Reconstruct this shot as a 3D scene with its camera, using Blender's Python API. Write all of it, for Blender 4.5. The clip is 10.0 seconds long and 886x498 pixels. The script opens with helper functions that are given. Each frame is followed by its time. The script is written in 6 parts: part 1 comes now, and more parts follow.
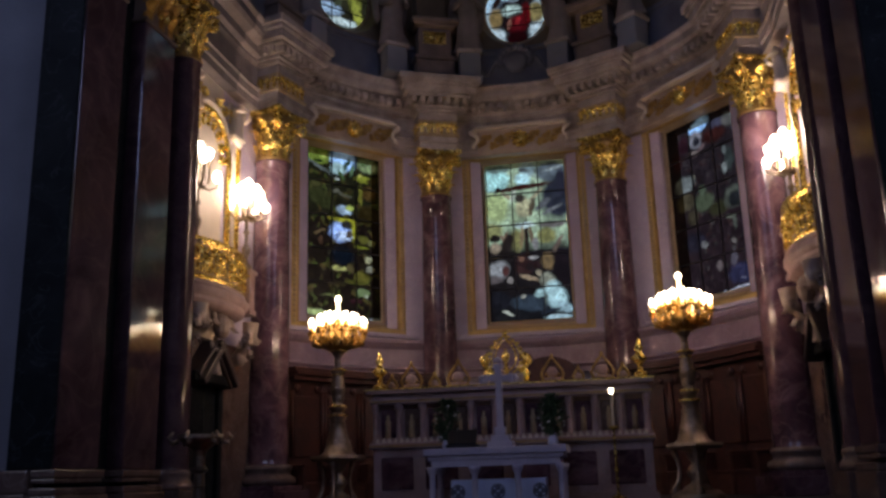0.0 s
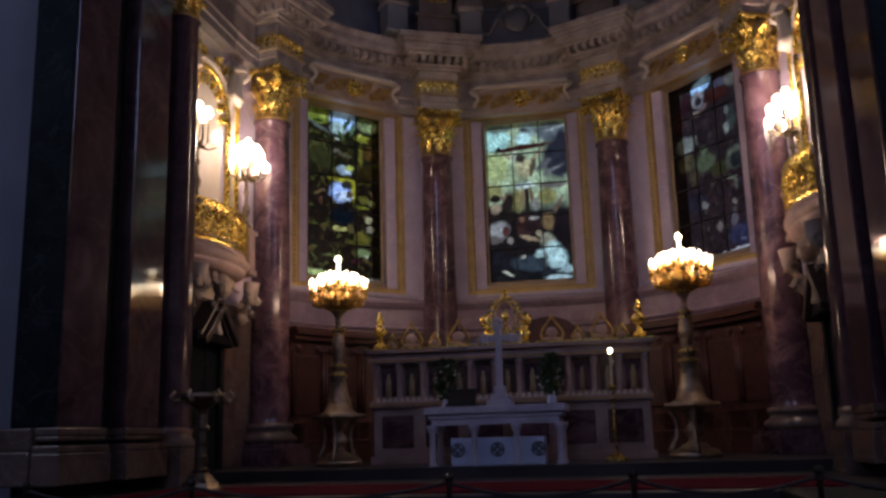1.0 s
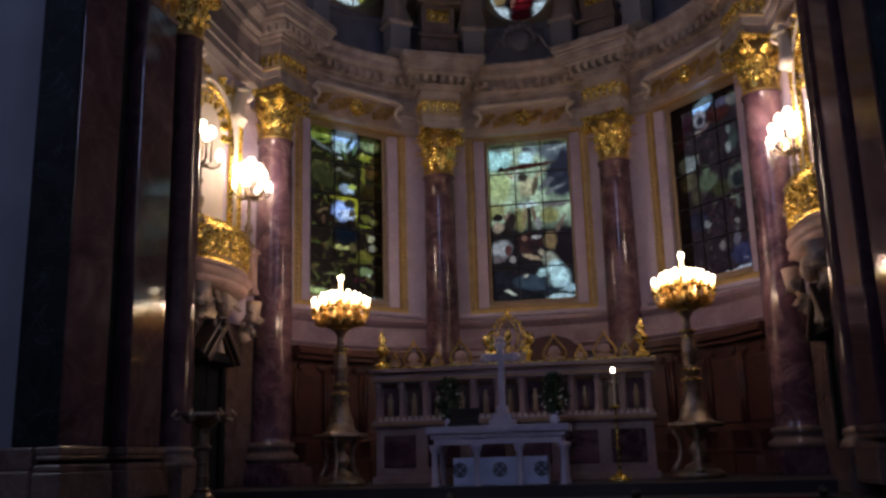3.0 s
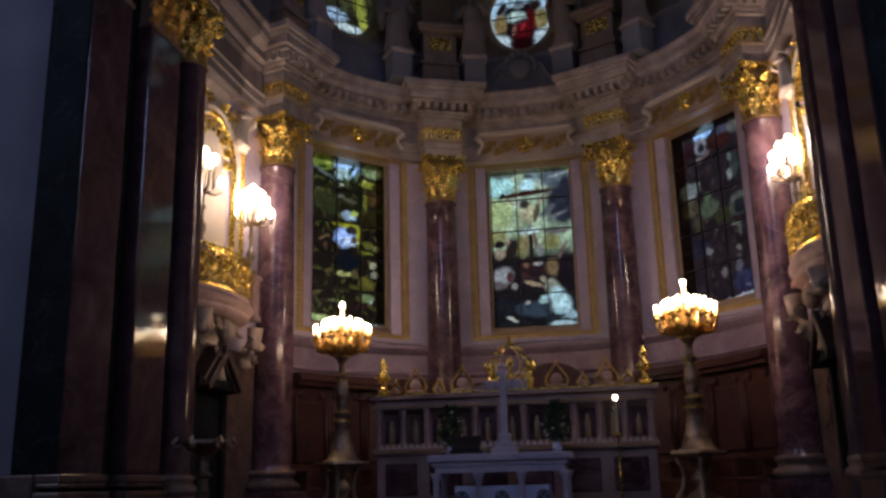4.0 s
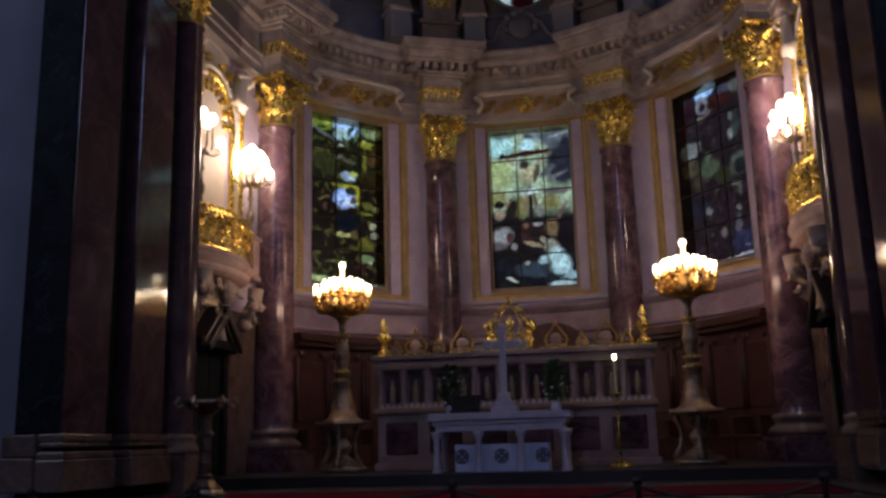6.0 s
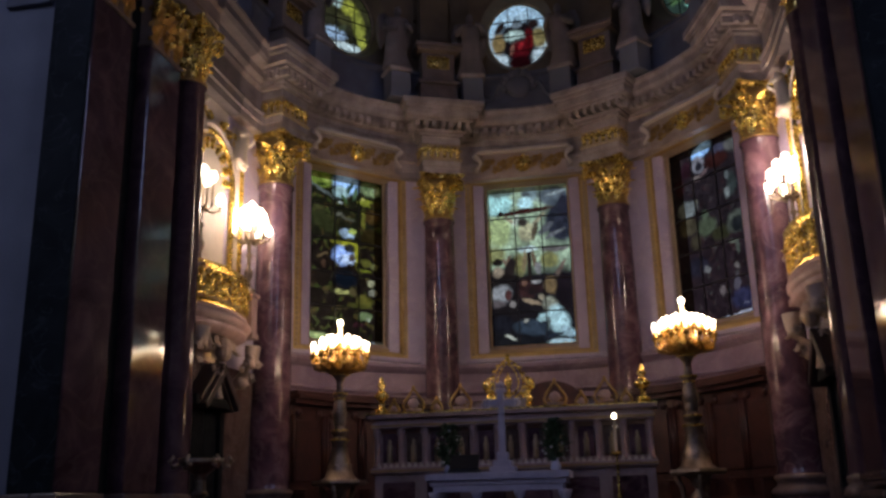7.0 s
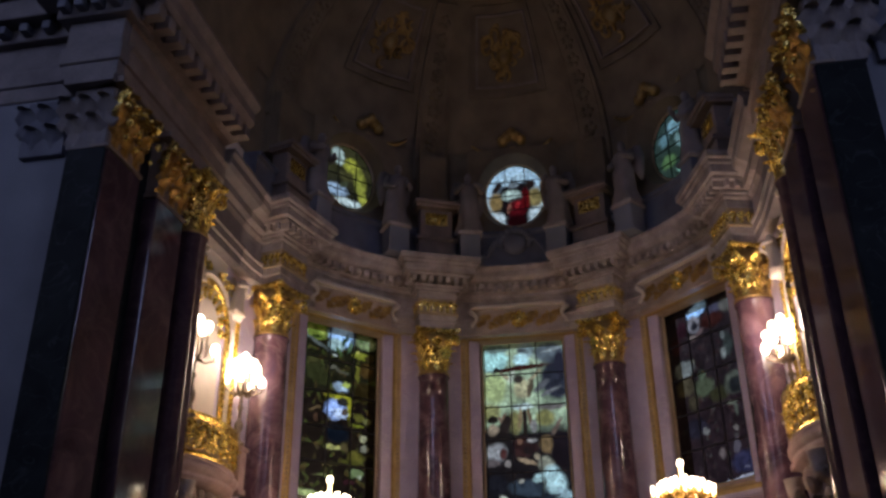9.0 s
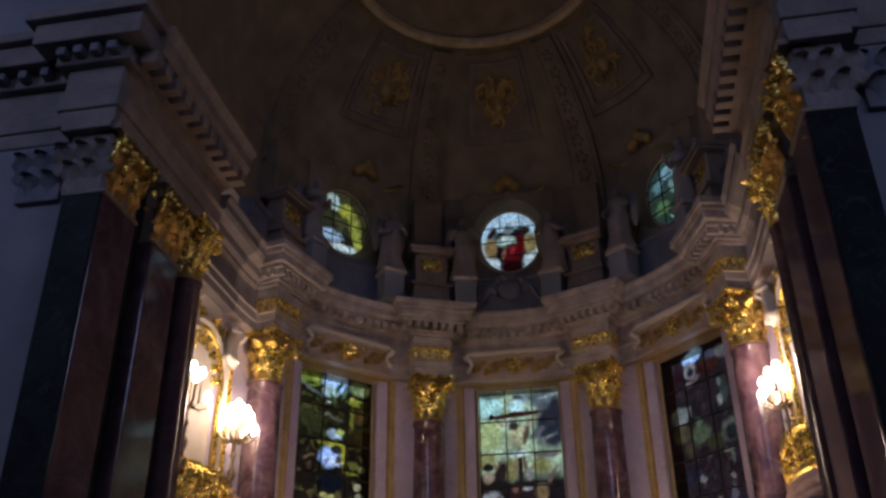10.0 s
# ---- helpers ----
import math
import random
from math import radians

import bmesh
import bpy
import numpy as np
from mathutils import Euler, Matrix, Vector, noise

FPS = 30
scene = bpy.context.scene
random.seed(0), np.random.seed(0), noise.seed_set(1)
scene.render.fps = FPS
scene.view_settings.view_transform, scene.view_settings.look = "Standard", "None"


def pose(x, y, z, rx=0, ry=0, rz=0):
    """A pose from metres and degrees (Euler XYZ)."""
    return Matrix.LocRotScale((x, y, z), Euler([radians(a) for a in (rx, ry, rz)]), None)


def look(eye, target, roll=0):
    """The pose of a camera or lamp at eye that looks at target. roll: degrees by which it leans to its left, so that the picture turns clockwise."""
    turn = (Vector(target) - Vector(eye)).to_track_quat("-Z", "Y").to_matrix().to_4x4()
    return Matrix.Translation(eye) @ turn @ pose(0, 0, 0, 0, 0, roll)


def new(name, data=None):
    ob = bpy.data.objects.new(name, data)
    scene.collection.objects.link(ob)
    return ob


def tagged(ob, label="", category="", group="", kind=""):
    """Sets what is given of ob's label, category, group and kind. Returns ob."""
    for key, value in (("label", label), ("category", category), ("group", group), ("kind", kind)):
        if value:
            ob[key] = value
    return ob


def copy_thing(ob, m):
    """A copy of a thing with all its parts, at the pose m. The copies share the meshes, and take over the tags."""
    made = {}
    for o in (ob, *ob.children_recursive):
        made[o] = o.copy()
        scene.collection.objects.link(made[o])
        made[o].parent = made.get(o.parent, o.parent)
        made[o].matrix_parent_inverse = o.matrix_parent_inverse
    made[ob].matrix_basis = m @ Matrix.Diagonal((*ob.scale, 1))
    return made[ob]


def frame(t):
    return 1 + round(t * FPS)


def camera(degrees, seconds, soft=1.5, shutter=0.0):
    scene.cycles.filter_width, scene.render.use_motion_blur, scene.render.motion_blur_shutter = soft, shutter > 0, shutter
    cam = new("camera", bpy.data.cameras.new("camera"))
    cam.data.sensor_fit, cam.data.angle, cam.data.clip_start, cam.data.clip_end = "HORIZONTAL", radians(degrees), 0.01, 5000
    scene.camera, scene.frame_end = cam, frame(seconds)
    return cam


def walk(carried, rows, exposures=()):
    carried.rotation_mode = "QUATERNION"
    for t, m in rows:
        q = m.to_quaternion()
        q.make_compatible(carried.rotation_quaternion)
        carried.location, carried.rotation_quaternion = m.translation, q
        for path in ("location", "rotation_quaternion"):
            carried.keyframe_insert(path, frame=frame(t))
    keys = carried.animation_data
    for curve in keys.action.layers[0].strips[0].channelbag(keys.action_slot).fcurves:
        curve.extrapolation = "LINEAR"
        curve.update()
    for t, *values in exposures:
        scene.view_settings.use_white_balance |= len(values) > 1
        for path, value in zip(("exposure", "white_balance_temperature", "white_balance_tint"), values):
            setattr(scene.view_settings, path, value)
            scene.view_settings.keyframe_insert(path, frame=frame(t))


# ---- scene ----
cam = camera(52.2, 10.0, soft=2.9)
EYE = (2.07, 0.0, 1.6)
PATH = [
    (0, 10.82, 14.17, -1.75),
    (0.5, 10.84, 12.95, -1.69),
    (1, 10.91, 11.66, -1.65),
    (1.5, 10.96, 10.96, -1.62),
    (2, 11.03, 11.02, -1.70),
    (2.5, 11.04, 11.81, -1.59),
    (2.7, 11.03, 12.23, -1.58),
    (4, 11.10, 14.55, -1.52),
    (4.5, 11.10, 14.83, -1.53),
    (4.7, 11.14, 13.82, -1.61),
    (4.9, 11.23, 11.36, -1.71),
    (5, 11.27, 10.12, -1.76),
    (5.5, 11.26, 10.24, -1.66),
    (5.7, 11.23, 10.84, -1.64),
    (7, 10.95, 15.68, -1.52),
    (7.5, 10.77, 17.71, -1.21),
    (8, 10.62, 21.54, -0.97),
    (8.5, 10.54, 23.81, -0.68),
    (9, 10.50, 25.45, -0.52),
    (9.5, 10.53, 26.95, -0.26),
    (10, 10.11, 28.34, -0.67),
]


def aim(yaw, pitch, roll):
    """The camera at the standing eye, turned by yaw to the left, pitch up and roll to the left."""
    return Matrix.Translation(EYE) @ pose(0, 0, 0, 0, 0, yaw) @ pose(0, 0, 0, 90 + pitch) @ pose(0, 0, 0, 0, 0, roll)


walk(cam, [(t, aim(yaw, pitch, roll)) for t, yaw, pitch, roll in PATH], exposures=[(0.0, 0.08), (10.0, 0.08)])

# ---- world and large lights ----
world = bpy.data.worlds.new("sky")
scene.world = world
world.use_nodes = True
sky = world.node_tree.nodes.new("ShaderNodeTexSky")
sky.sky_type = 'NISHITA'
sky.sun_disc = False
sky.sun_elevation, sky.sun_rotation = radians(35), radians(200)
world.node_tree.links.new(sky.outputs[0], world.node_tree.nodes["Background"].inputs[0])
world.node_tree.nodes["Background"].inputs[1].default_value = 0.08


def lamp(name, kind, where, power, colour, size=0.1, target=None, size_y=None):
    data = bpy.data.lights.new(name, kind)
    data.energy, data.color = power, colour
    if kind == 'AREA':
        data.shape, data.size, data.size_y = 'RECTANGLE', size, size_y or size
    else:
        data.shadow_soft_size = size
    ob = new(name, data)
    ob.matrix_world = look(where, target) if target else Matrix.Translation(where)
    return ob


WARM = (1.0, 0.61, 0.47)
COOL = (0.38, 0.45, 1.0)
# daylight through the high windows of the nave
lamp("daylight_left", 'AREA', (-15.7, -2, 15), 480, COOL, 4.5, (0, 14, 8), 9)
lamp("daylight_right", 'AREA', (15.7, -2, 15), 480, COOL, 4.5, (0, 14, 8), 9)
lamp("daylight_back", 'AREA', (0, -15.7, 16), 640, COOL, 5, (0, 14, 8), 9)
for sx in (-1, 1):
    for k in range(3):
        t = 2.094 * k + 0.52
        lamp("candle_light", 'POINT', (3.23 * sx + 0.5 * math.cos(t), 16.65 - 0.5 * math.sin(t), 4.66), 15, WARM, 0.07)
    lamp("sconce_light", 'POINT', (5.0 * sx, 16.8, 7.5), 78, (1.0, 0.73, 0.68), 0.2)

lamp("sconce_light", 'POINT', (-5.15, 14.8, 7.5), 9, (1.0, 0.73, 0.58), 0.1)


# ---- materials ----
def material(name, stops, scale=3.0, detail=8.0, rough=(0.4, 0.6), metal=0.0, bump=0.1, fine=40.0, warp=0.0, vein=None, spec=0.5):
    """Noise-coloured surface: coarse colour, fine grain, bump, optional veins (colour, width)."""
    m = bpy.data.materials.new(name)
    m.use_nodes = True
    nt = m.node_tree
    n, link = nt.nodes, nt.links.new
    b = n["Principled BSDF"]
    geo = n.new("ShaderNodeNewGeometry")
    src = geo.outputs["Position"]
    big = n.new("ShaderNodeTexNoise")
    big.inputs["Scale"].default_value, big.inputs["Detail"].default_value, big.inputs["Distortion"].default_value = scale, detail, warp
    link(src, big.inputs["Vector"])
    ramp = n.new("ShaderNodeValToRGB")
    e = ramp.color_ramp.elements
    while len(e) < len(stops):
        e.new(0.5)
    for k, (p, c) in enumerate(stops):
        e[k].position, e[k].color = p, (*c, 1)
    link(big.outputs[0], ramp.inputs[0])
    colour = ramp.outputs[0]
    if vein:
        v = n.new("ShaderNodeTexNoise")
        v.inputs["Scale"].default_value, v.inputs["Detail"].default_value, v.inputs["Distortion"].default_value = scale * 0.8, 5, 1.6
        link(src, v.inputs["Vector"])
        sub = n.new("ShaderNodeMath")
        sub.operation = 'SUBTRACT'
        sub.inputs[1].default_value = 0.5
        link(v.outputs[0], sub.inputs[0])
        ab = n.new("ShaderNodeMath")
        ab.operation = 'ABSOLUTE'
        link(sub.outputs[0], ab.inputs[0])
        mr = n.new("ShaderNodeMapRange")
        mr.inputs[1].default_value, mr.inputs[2].default_value, mr.inputs[3].default_value, mr.inputs[4].default_value = 0.0, vein[1], vein[2], 0.0
        link(ab.outputs[0], mr.inputs[0])
        mix = n.new("ShaderNodeMix")
        mix.data_type = 'RGBA'
        link(mr.outputs[0], mix.inputs[0])
        link(colour, mix.inputs[6])
        mix.inputs[7].default_value = (*vein[0], 1)
        colour = mix.outputs[2]
    small = n.new("ShaderNodeTexNoise")
    small.inputs["Scale"].default_value, small.inputs["Detail"].default_value = fine, 6
    link(src, small.inputs["Vector"])
    var = n.new("ShaderNodeMix")
    var.data_type, var.blend_type = 'RGBA', 'OVERLAY'
    var.inputs[0].default_value = 0.25
    link(colour, var.inputs[6])
    link(small.outputs[0], var.inputs[7])
    link(var.outputs[2], b.inputs["Base Color"])
    rr = n.new("ShaderNodeMapRange")
    rr.inputs[3].default_value, rr.inputs[4].default_value = rough
    link(small.outputs[0], rr.inputs[0])
    link(rr.outputs[0], b.inputs["Roughness"])
    b.inputs["Metallic"].default_value = metal
    b.inputs["Specular IOR Level"].default_value = spec
    if bump:
        bp = n.new("ShaderNodeBump")
        bp.inputs["Strength"].default_value, bp.inputs["Distance"].default_value = bump, 0.02
        link(small.outputs[0], bp.inputs["Height"])
        link(bp.outputs[0], b.inputs["Normal"])
    return m


def plain(name, colour, rough=0.5, metal=0.0, emit=None, strength=0.0):
    m = bpy.data.materials.new(name)
    m.use_nodes = True
    b = m.node_tree.nodes["Principled BSDF"]
    b.inputs["Base Color"].default_value = (*colour, 1)
    b.inputs["Roughness"].default_value, b.inputs["Metallic"].default_value = rough, metal
    if emit:
        b.inputs["Emission Color"].default_value, b.inputs["Emission Strength"].default_value = (*emit, 1), strength
    return m


STONE = material("pale_stone", [(0.25, (0.22, 0.178, 0.155)), (0.5, (0.37, 0.312, 0.278)), (0.75, (0.50, 0.428, 0.39))], 2.6, bump=0.7, fine=16, rough=(0.5, 0.75))
CREAM = material("cream_plaster", [(0.3, (0.60, 0.52, 0.42)), (0.7, (0.72, 0.65, 0.55))], 1.2, bump=0.1, rough=(0.6, 0.8))
LILAC = material("lilac_marble", [(0.3, (0.42, 0.355, 0.46)), (0.7, (0.56, 0.485, 0.60))], 1.5, bump=0.05, rough=(0.25, 0.45), vein=((0.66, 0.6, 0.62), 0.02, 0.5))
ROSE = material("rose_marble", [(0.32, (0.048, 0.023, 0.034)), (0.5, (0.098, 0.05, 0.066)), (0.7, (0.19, 0.108, 0.122))], 1.7, bump=0.03, rough=(0.08, 0.26), warp=0.8, vein=((0.40, 0.29, 0.28), 0.05, 0.16))
PURPLE = material("violet_brown_marble", [(0.3, (0.042, 0.023, 0.030)), (0.55, (0.075, 0.044, 0.053)), (0.75, (0.125, 0.077, 0.086))], 1.2, bump=0.012, rough=(0.06, 0.12), warp=0.9, vein=((0.2, 0.14, 0.13), 0.05, 0.15), spec=0.3)
DARKMARBLE = material("dark_brown_marble", [(0.3, (0.028, 0.018, 0.016)), (0.7, (0.06, 0.04, 0.034))], 2.0, bump=0.05, rough=(0.35, 0.5))
# gilding with the dim light of the pier capitals put into its colour
DIMMED_GILT = material("dimmed_gilding", [(0.3, (0.20, 0.115, 0.035)), (0.7, (0.52, 0.33, 0.10))], 7.0, bump=0.8, fine=18, rough=(0.22, 0.45), metal=0.9)
POSTBRASS = material("dull_dark_brass", [(0.3, (0.03, 0.024, 0.02)), (0.7, (0.08, 0.062, 0.046))], 8.0, bump=0.2, rough=(0.3, 0.5), metal=0.8)
BLACK = material("black_green_marble", [(0.3, (0.006, 0.008, 0.009)), (0.7, (0.018, 0.022, 0.024))], 1.6, bump=0.02, rough=(0.45, 0.6), warp=0.9, vein=((0.05, 0.06, 0.065), 0.012, 0.5), spec=0.08)
GOLD = material("gilding", [(0.3, (0.74, 0.50, 0.10)), (0.7, (0.97, 0.76, 0.24))], 6.0, bump=0.8, fine=18, rough=(0.18, 0.36), metal=1.0)
OLDGOLD = material("dull_gilding", [(0.3, (0.30, 0.19, 0.07)), (0.7, (0.50, 0.34, 0.12))], 5.0, bump=0.6, fine=25, rough=(0.35, 0.55), metal=0.8)
GREY = material("blue_grey_wall", [(0.3, (0.148, 0.156, 0.185)), (0.7, (0.21, 0.22, 0.255))], 0.8, bump=0.08, rough=(0.6, 0.8))
VAULT = material("brown_painted_vault", [(0.3, (0.125, 0.092, 0.055)), (0.7, (0.22, 0.162, 0.10))], 1.4, bump=0.3, rough=(0.6, 0.8))
WOOD = material("dark_walnut", [(0.3, (0.038, 0.014, 0.012)), (0.7, (0.085, 0.030, 0.022))], 3.0, bump=0.1, rough=(0.35, 0.5), warp=1.5)
WHITE = material("white_altar_marble", [(0.3, (0.42, 0.47, 0.62)), (0.7, (0.56, 0.60, 0.74))], 2.0, bump=0.04, rough=(0.3, 0.5), vein=((0.4, 0.42, 0.48), 0.01, 0.4))
CROSS = material("grey_lilac_stone", [(0.3, (0.38, 0.34, 0.40)), (0.7, (0.53, 0.48, 0.54))], 3.0, bump=0.2, rough=(0.4, 0.6))
SCREEN = material("worn_screen_stone", [(0.3, (0.28, 0.19, 0.18)), (0.7, (0.46, 0.325, 0.30))], 2.5, bump=0.25, rough=(0.4, 0.6), vein=((0.42, 0.38, 0.37), 0.03, 0.3))
BASE = material("polished_brown_marble", [(0.3, (0.095, 0.062, 0.053)), (0.7, (0.175, 0.122, 0.10))], 1.8, bump=0.02, rough=(0.10, 0.2), warp=0.6, vein=((0.26, 0.21, 0.18), 0.03, 0.3))
# pale stone again, darker: the weak light on these parts is in its colour
DIM = material("carved_stone_dimmed", [(0.3, (0.135, 0.115, 0.113)), (0.7, (0.21, 0.182, 0.175))], 2.2, bump=0.5, fine=18, rough=(0.5, 0.7))
STATUE = material("grey_statue_stone", [(0.3, (0.15, 0.128, 0.122)), (0.7, (0.25, 0.215, 0.205))], 2.0, bump=0.2, rough=(0.5, 0.7))
FLOOR = material("dark_marble_floor", [(0.3, (0.016, 0.014, 0.016)), (0.7, (0.035, 0.030, 0.032))], 1.2, bump=0.03, rough=(0.3, 0.5))
CARPET = material("crimson_carpet", [(0.3, (0.07, 0.003, 0.010)), (0.7, (0.125, 0.007, 0.020))], 5.0, bump=0.5, fine=120, rough=(0.85, 0.95), spec=0.05)
BRONZE = material("aged_bronze", [(0.3, (0.20, 0.155, 0.115)), (0.7, (0.42, 0.33, 0.24))], 7.0, bump=0.7, fine=30, rough=(0.3, 0.5), metal=0.9)
LEAF = material("dark_foliage", [(0.3, (0.02, 0.05, 0.02)), (0.7, (0.05, 0.10, 0.04))], 9.0, bump=0.2, rough=(0.5, 0.7))
LEAD = plain("lead_bars", (0.02, 0.02, 0.022), 0.6, 0.3)
GILT = material("gilded_stone", [(0.3, (0.36, 0.26, 0.14)), (0.7, (0.52, 0.40, 0.23))], 4.0, bump=0.5, fine=22, rough=(0.4, 0.6), metal=0.15)
TAN = material("golden_tan_stone", [(0.3, (0.46, 0.31, 0.10)), (0.7, (0.64, 0.46, 0.18))], 3.0, bump=0.3, fine=20, rough=(0.35, 0.5), metal=0.3)
DARKBRASS = material("dark_brass", [(0.3, (0.11, 0.088, 0.066)), (0.7, (0.27, 0.21, 0.15))], 8.0, bump=0.2, rough=(0.25, 0.4), metal=0.9)
AGED = material("aged_brown_gilding", [(0.3, (0.36, 0.21, 0.06)), (0.7, (0.72, 0.48, 0.15))], 6.0, bump=0.7, fine=18, rough=(0.2, 0.4), metal=0.95)
DARK = plain("black_leather", (0.012, 0.011, 0.011), 0.45)
CANDLE = plain("lit_candle_bulb", (1, 0.9, 0.7), 0.4, 0, (1.0, 0.66, 0.30), 5)
BULB = plain("lit_globe_bulb", (1, 0.9, 0.8), 0.4, 0, (1.0, 0.84, 0.62), 12)
WAX = plain("ivory_candle", (0.7, 0.6, 0.42), 0.5)


FRAME = material("tan_brown_marble", [(0.3, (0.30, 0.225, 0.17)), (0.7, (0.46, 0.365, 0.285))], 2.4, bump=0.1, rough=(0.3, 0.45))
DADO = material("pale_rose_marble", [(0.3, (0.24, 0.165, 0.205)), (0.7, (0.37, 0.27, 0.32))], 1.6, bump=0.05, rough=(0.3, 0.45), warp=0.6, vein=((0.5, 0.42, 0.44), 0.03, 0.3))
# slate colour of crest and roundels; on the parapet it holds recess shade
SLATE_SHADE = material("slate_and_shade_stone", [(0.3, (0.085, 0.088, 0.11)), (0.7, (0.15, 0.155, 0.185))], 1.4, bump=0.2, rough=(0.5, 0.7))
BROWNSTONE = material("brown_carved_stone", [(0.3, (0.15, 0.112, 0.09)), (0.7, (0.26, 0.20, 0.165))], 2.2, bump=0.6, fine=18, rough=(0.5, 0.7))


# ---- mesh helpers ----
def part(name, bm, mat, parent=None, label="", smooth=False):
    me = bpy.data.meshes.new(name)
    bmesh.ops.recalc_face_normals(bm, faces=bm.faces)
    if smooth:
        for f in bm.faces:
            f.smooth = True
    bm.to_mesh(me)
    bm.free()
    me.materials.append(mat)
    ob = new(name, me)
    ob.parent = parent
    return tagged(ob, label)


def again(name, ob, m, parent):
    """Another object on the same mesh."""
    o = new(name, ob.data)
    o.parent = parent
    o.matrix_basis = m
    return o


def thing(name, m, label, category, group="", kind=""):
    e = new(name)
    e.empty_display_size = 0.1
    e.matrix_basis = m
    return tagged(e, label, category, group, kind)


def box(bm, x0, x1, y0, y1, z0, z1, bevel=0.0):
    r = bmesh.ops.create_cube(bm, size=1.0)
    vs = r["verts"]
    for v in vs:
        v.co = ((x0 + x1) / 2 + v.co.x * (x1 - x0), (y0 + y1) / 2 + v.co.y * (y1 - y0), (z0 + z1) / 2 + v.co.z * (z1 - z0))
    if bevel:
        es = list({e for v in vs for e in v.link_edges})
        bmesh.ops.bevel(bm, geom=es, offset=bevel, segments=2, affect='EDGES', profile=0.5)
    return vs


def boxes(*rows, bevel=0.0):
    bm = bmesh.new()
    for r in rows:
        box(bm, *r, bevel=bevel)
    return bm


def lathe(profile, n=24, a0=0.0, a1=2 * math.pi, bm=None, centre=(0, 0)):
    """Turns (radius, height) rows about z; angle 0 is +y, growing to +x."""
    bm = bm or bmesh.new()
    full = a1 - a0 > 2 * math.pi - 1e-6
    cols = n if full else n + 1
    grid = []
    for k in range(cols):
        a = a0 + (a1 - a0) * k / n
        grid.append([bm.verts.new((centre[0] + r * math.sin(a), centre[1] + r * math.cos(a), z)) for r, z in profile])
    for k in range(n):
        p, q = grid[k], grid[(k + 1) % cols]
        for j in range(len(profile) - 1):
            bm.faces.new((p[j], q[j], q[j + 1], p[j + 1]))
    return bm


def ring(profile, n, a0, a1, centre=(0, 0)):
    """A closed (radius, height) outline swept round an arc, with ends."""
    bm = bmesh.new()
    rows = []
    for k in range(n + 1):
        a = a0 + (a1 - a0) * k / n
        rows.append([bm.verts.new((centre[0] + r * math.sin(a), centre[1] + r * math.cos(a), z)) for r, z in profile])
    m = len(profile)
    for p, q in zip(rows, rows[1:]):
        for j in range(m):
            bm.faces.new((p[j], q[j], q[(j + 1) % m], p[(j + 1) % m]))
    bm.faces.new(rows[0])
    bm.faces.new(rows[-1])
    return bm


def extrude(outline, y0, y1, bm=None):
    """A flat (x, z) outline made thick along y."""
    bm = bm or bmesh.new()
    a = [bm.verts.new((x, y0, z)) for x, z in outline]
    b = [bm.verts.new((x, y1, z)) for x, z in outline]
    m = len(outline)
    for j in range(m):
        bm.faces.new((a[j], a[(j + 1) % m], b[(j + 1) % m], b[j]))
    bm.faces.new(a)
    bm.faces.new(b)
    return bm


def along_y(outline, y0, y1, bm=None):
    return extrude(outline, y0, y1, bm)


def tube(points, radius, n=8, bm=None):
    """A round bar through points; radius a number or one for each point."""
    bm = bm or bmesh.new()
    pts = [Vector(p) for p in points]
    rows = []
    for k, p in enumerate(pts):
        d = (pts[min(k + 1, len(pts) - 1)] - pts[max(k - 1, 0)]).normalized()
        u = d.orthogonal().normalized() if abs(d.z) > 0.95 else d.cross(Vector((0, 0, 1))).normalized()
        w = d.cross(u)
        r = radius[k] if isinstance(radius, (list, tuple)) else radius
        rows.append([bm.verts.new(p + r * (math.cos(t) * u + math.sin(t) * w)) for t in (2 * math.pi * j / n for j in range(n))])
    for p, q in zip(rows, rows[1:]):
        for j in range(n):
            bm.faces.new((p[j], p[(j + 1) % n], q[(j + 1) % n], q[j]))
    bm.faces.new(rows[0])
    bm.faces.new(rows[-1])
    return bm


def ball(bm, where, r, squash=(1, 1, 1), n=10):
    vs = bmesh.ops.create_uvsphere(bm, u_segments=n, v_segments=max(6, n * 2 // 3), radius=r)["verts"]
    for v in vs:
        v.co = Vector((v.co.x * squash[0], v.co.y * squash[1], v.co.z * squash[2])) + Vector(where)
    return vs


def leaf_mesh(width, height, curl, bm=None, m=None):
    """An acanthus leaf: widest low down, lobed, its tip curling outwards to -y; foot at the origin."""
    bm = bm or bmesh.new()
    m = m or Matrix.Identity(4)
    rows = []
    for k in range(6):
        s = k / 5
        w = width * (0.75 + 0.35 * math.sin(s * 2.6)) * (1 - 0.55 * s ** 3) / 2 * (1.22 if k % 2 else 0.74)
        y = -curl * s ** 2.4
        z = height * (s if s < 0.85 else 0.85 + (s - 0.85) * 0.2 - 0.12 * (s - 0.85) / 0.15)
        rows.append([bm.verts.new(m @ Vector((x * w, y + 0.18 * width * (abs(x) ** 1.5), z))) for x in (-1, -0.5, 0, 0.5, 1)])
    back = [[bm.verts.new(v.co + (m.to_3x3() @ Vector((0, 0.03, 0)))) for v in r] for r in rows]
    for g in (rows, back):
        for p, q in zip(g, g[1:]):
            for j in range(4):
                bm.faces.new((p[j], p[j + 1], q[j + 1], q[j]))
    return bm


YC = 16.64  # centre of the apse circle


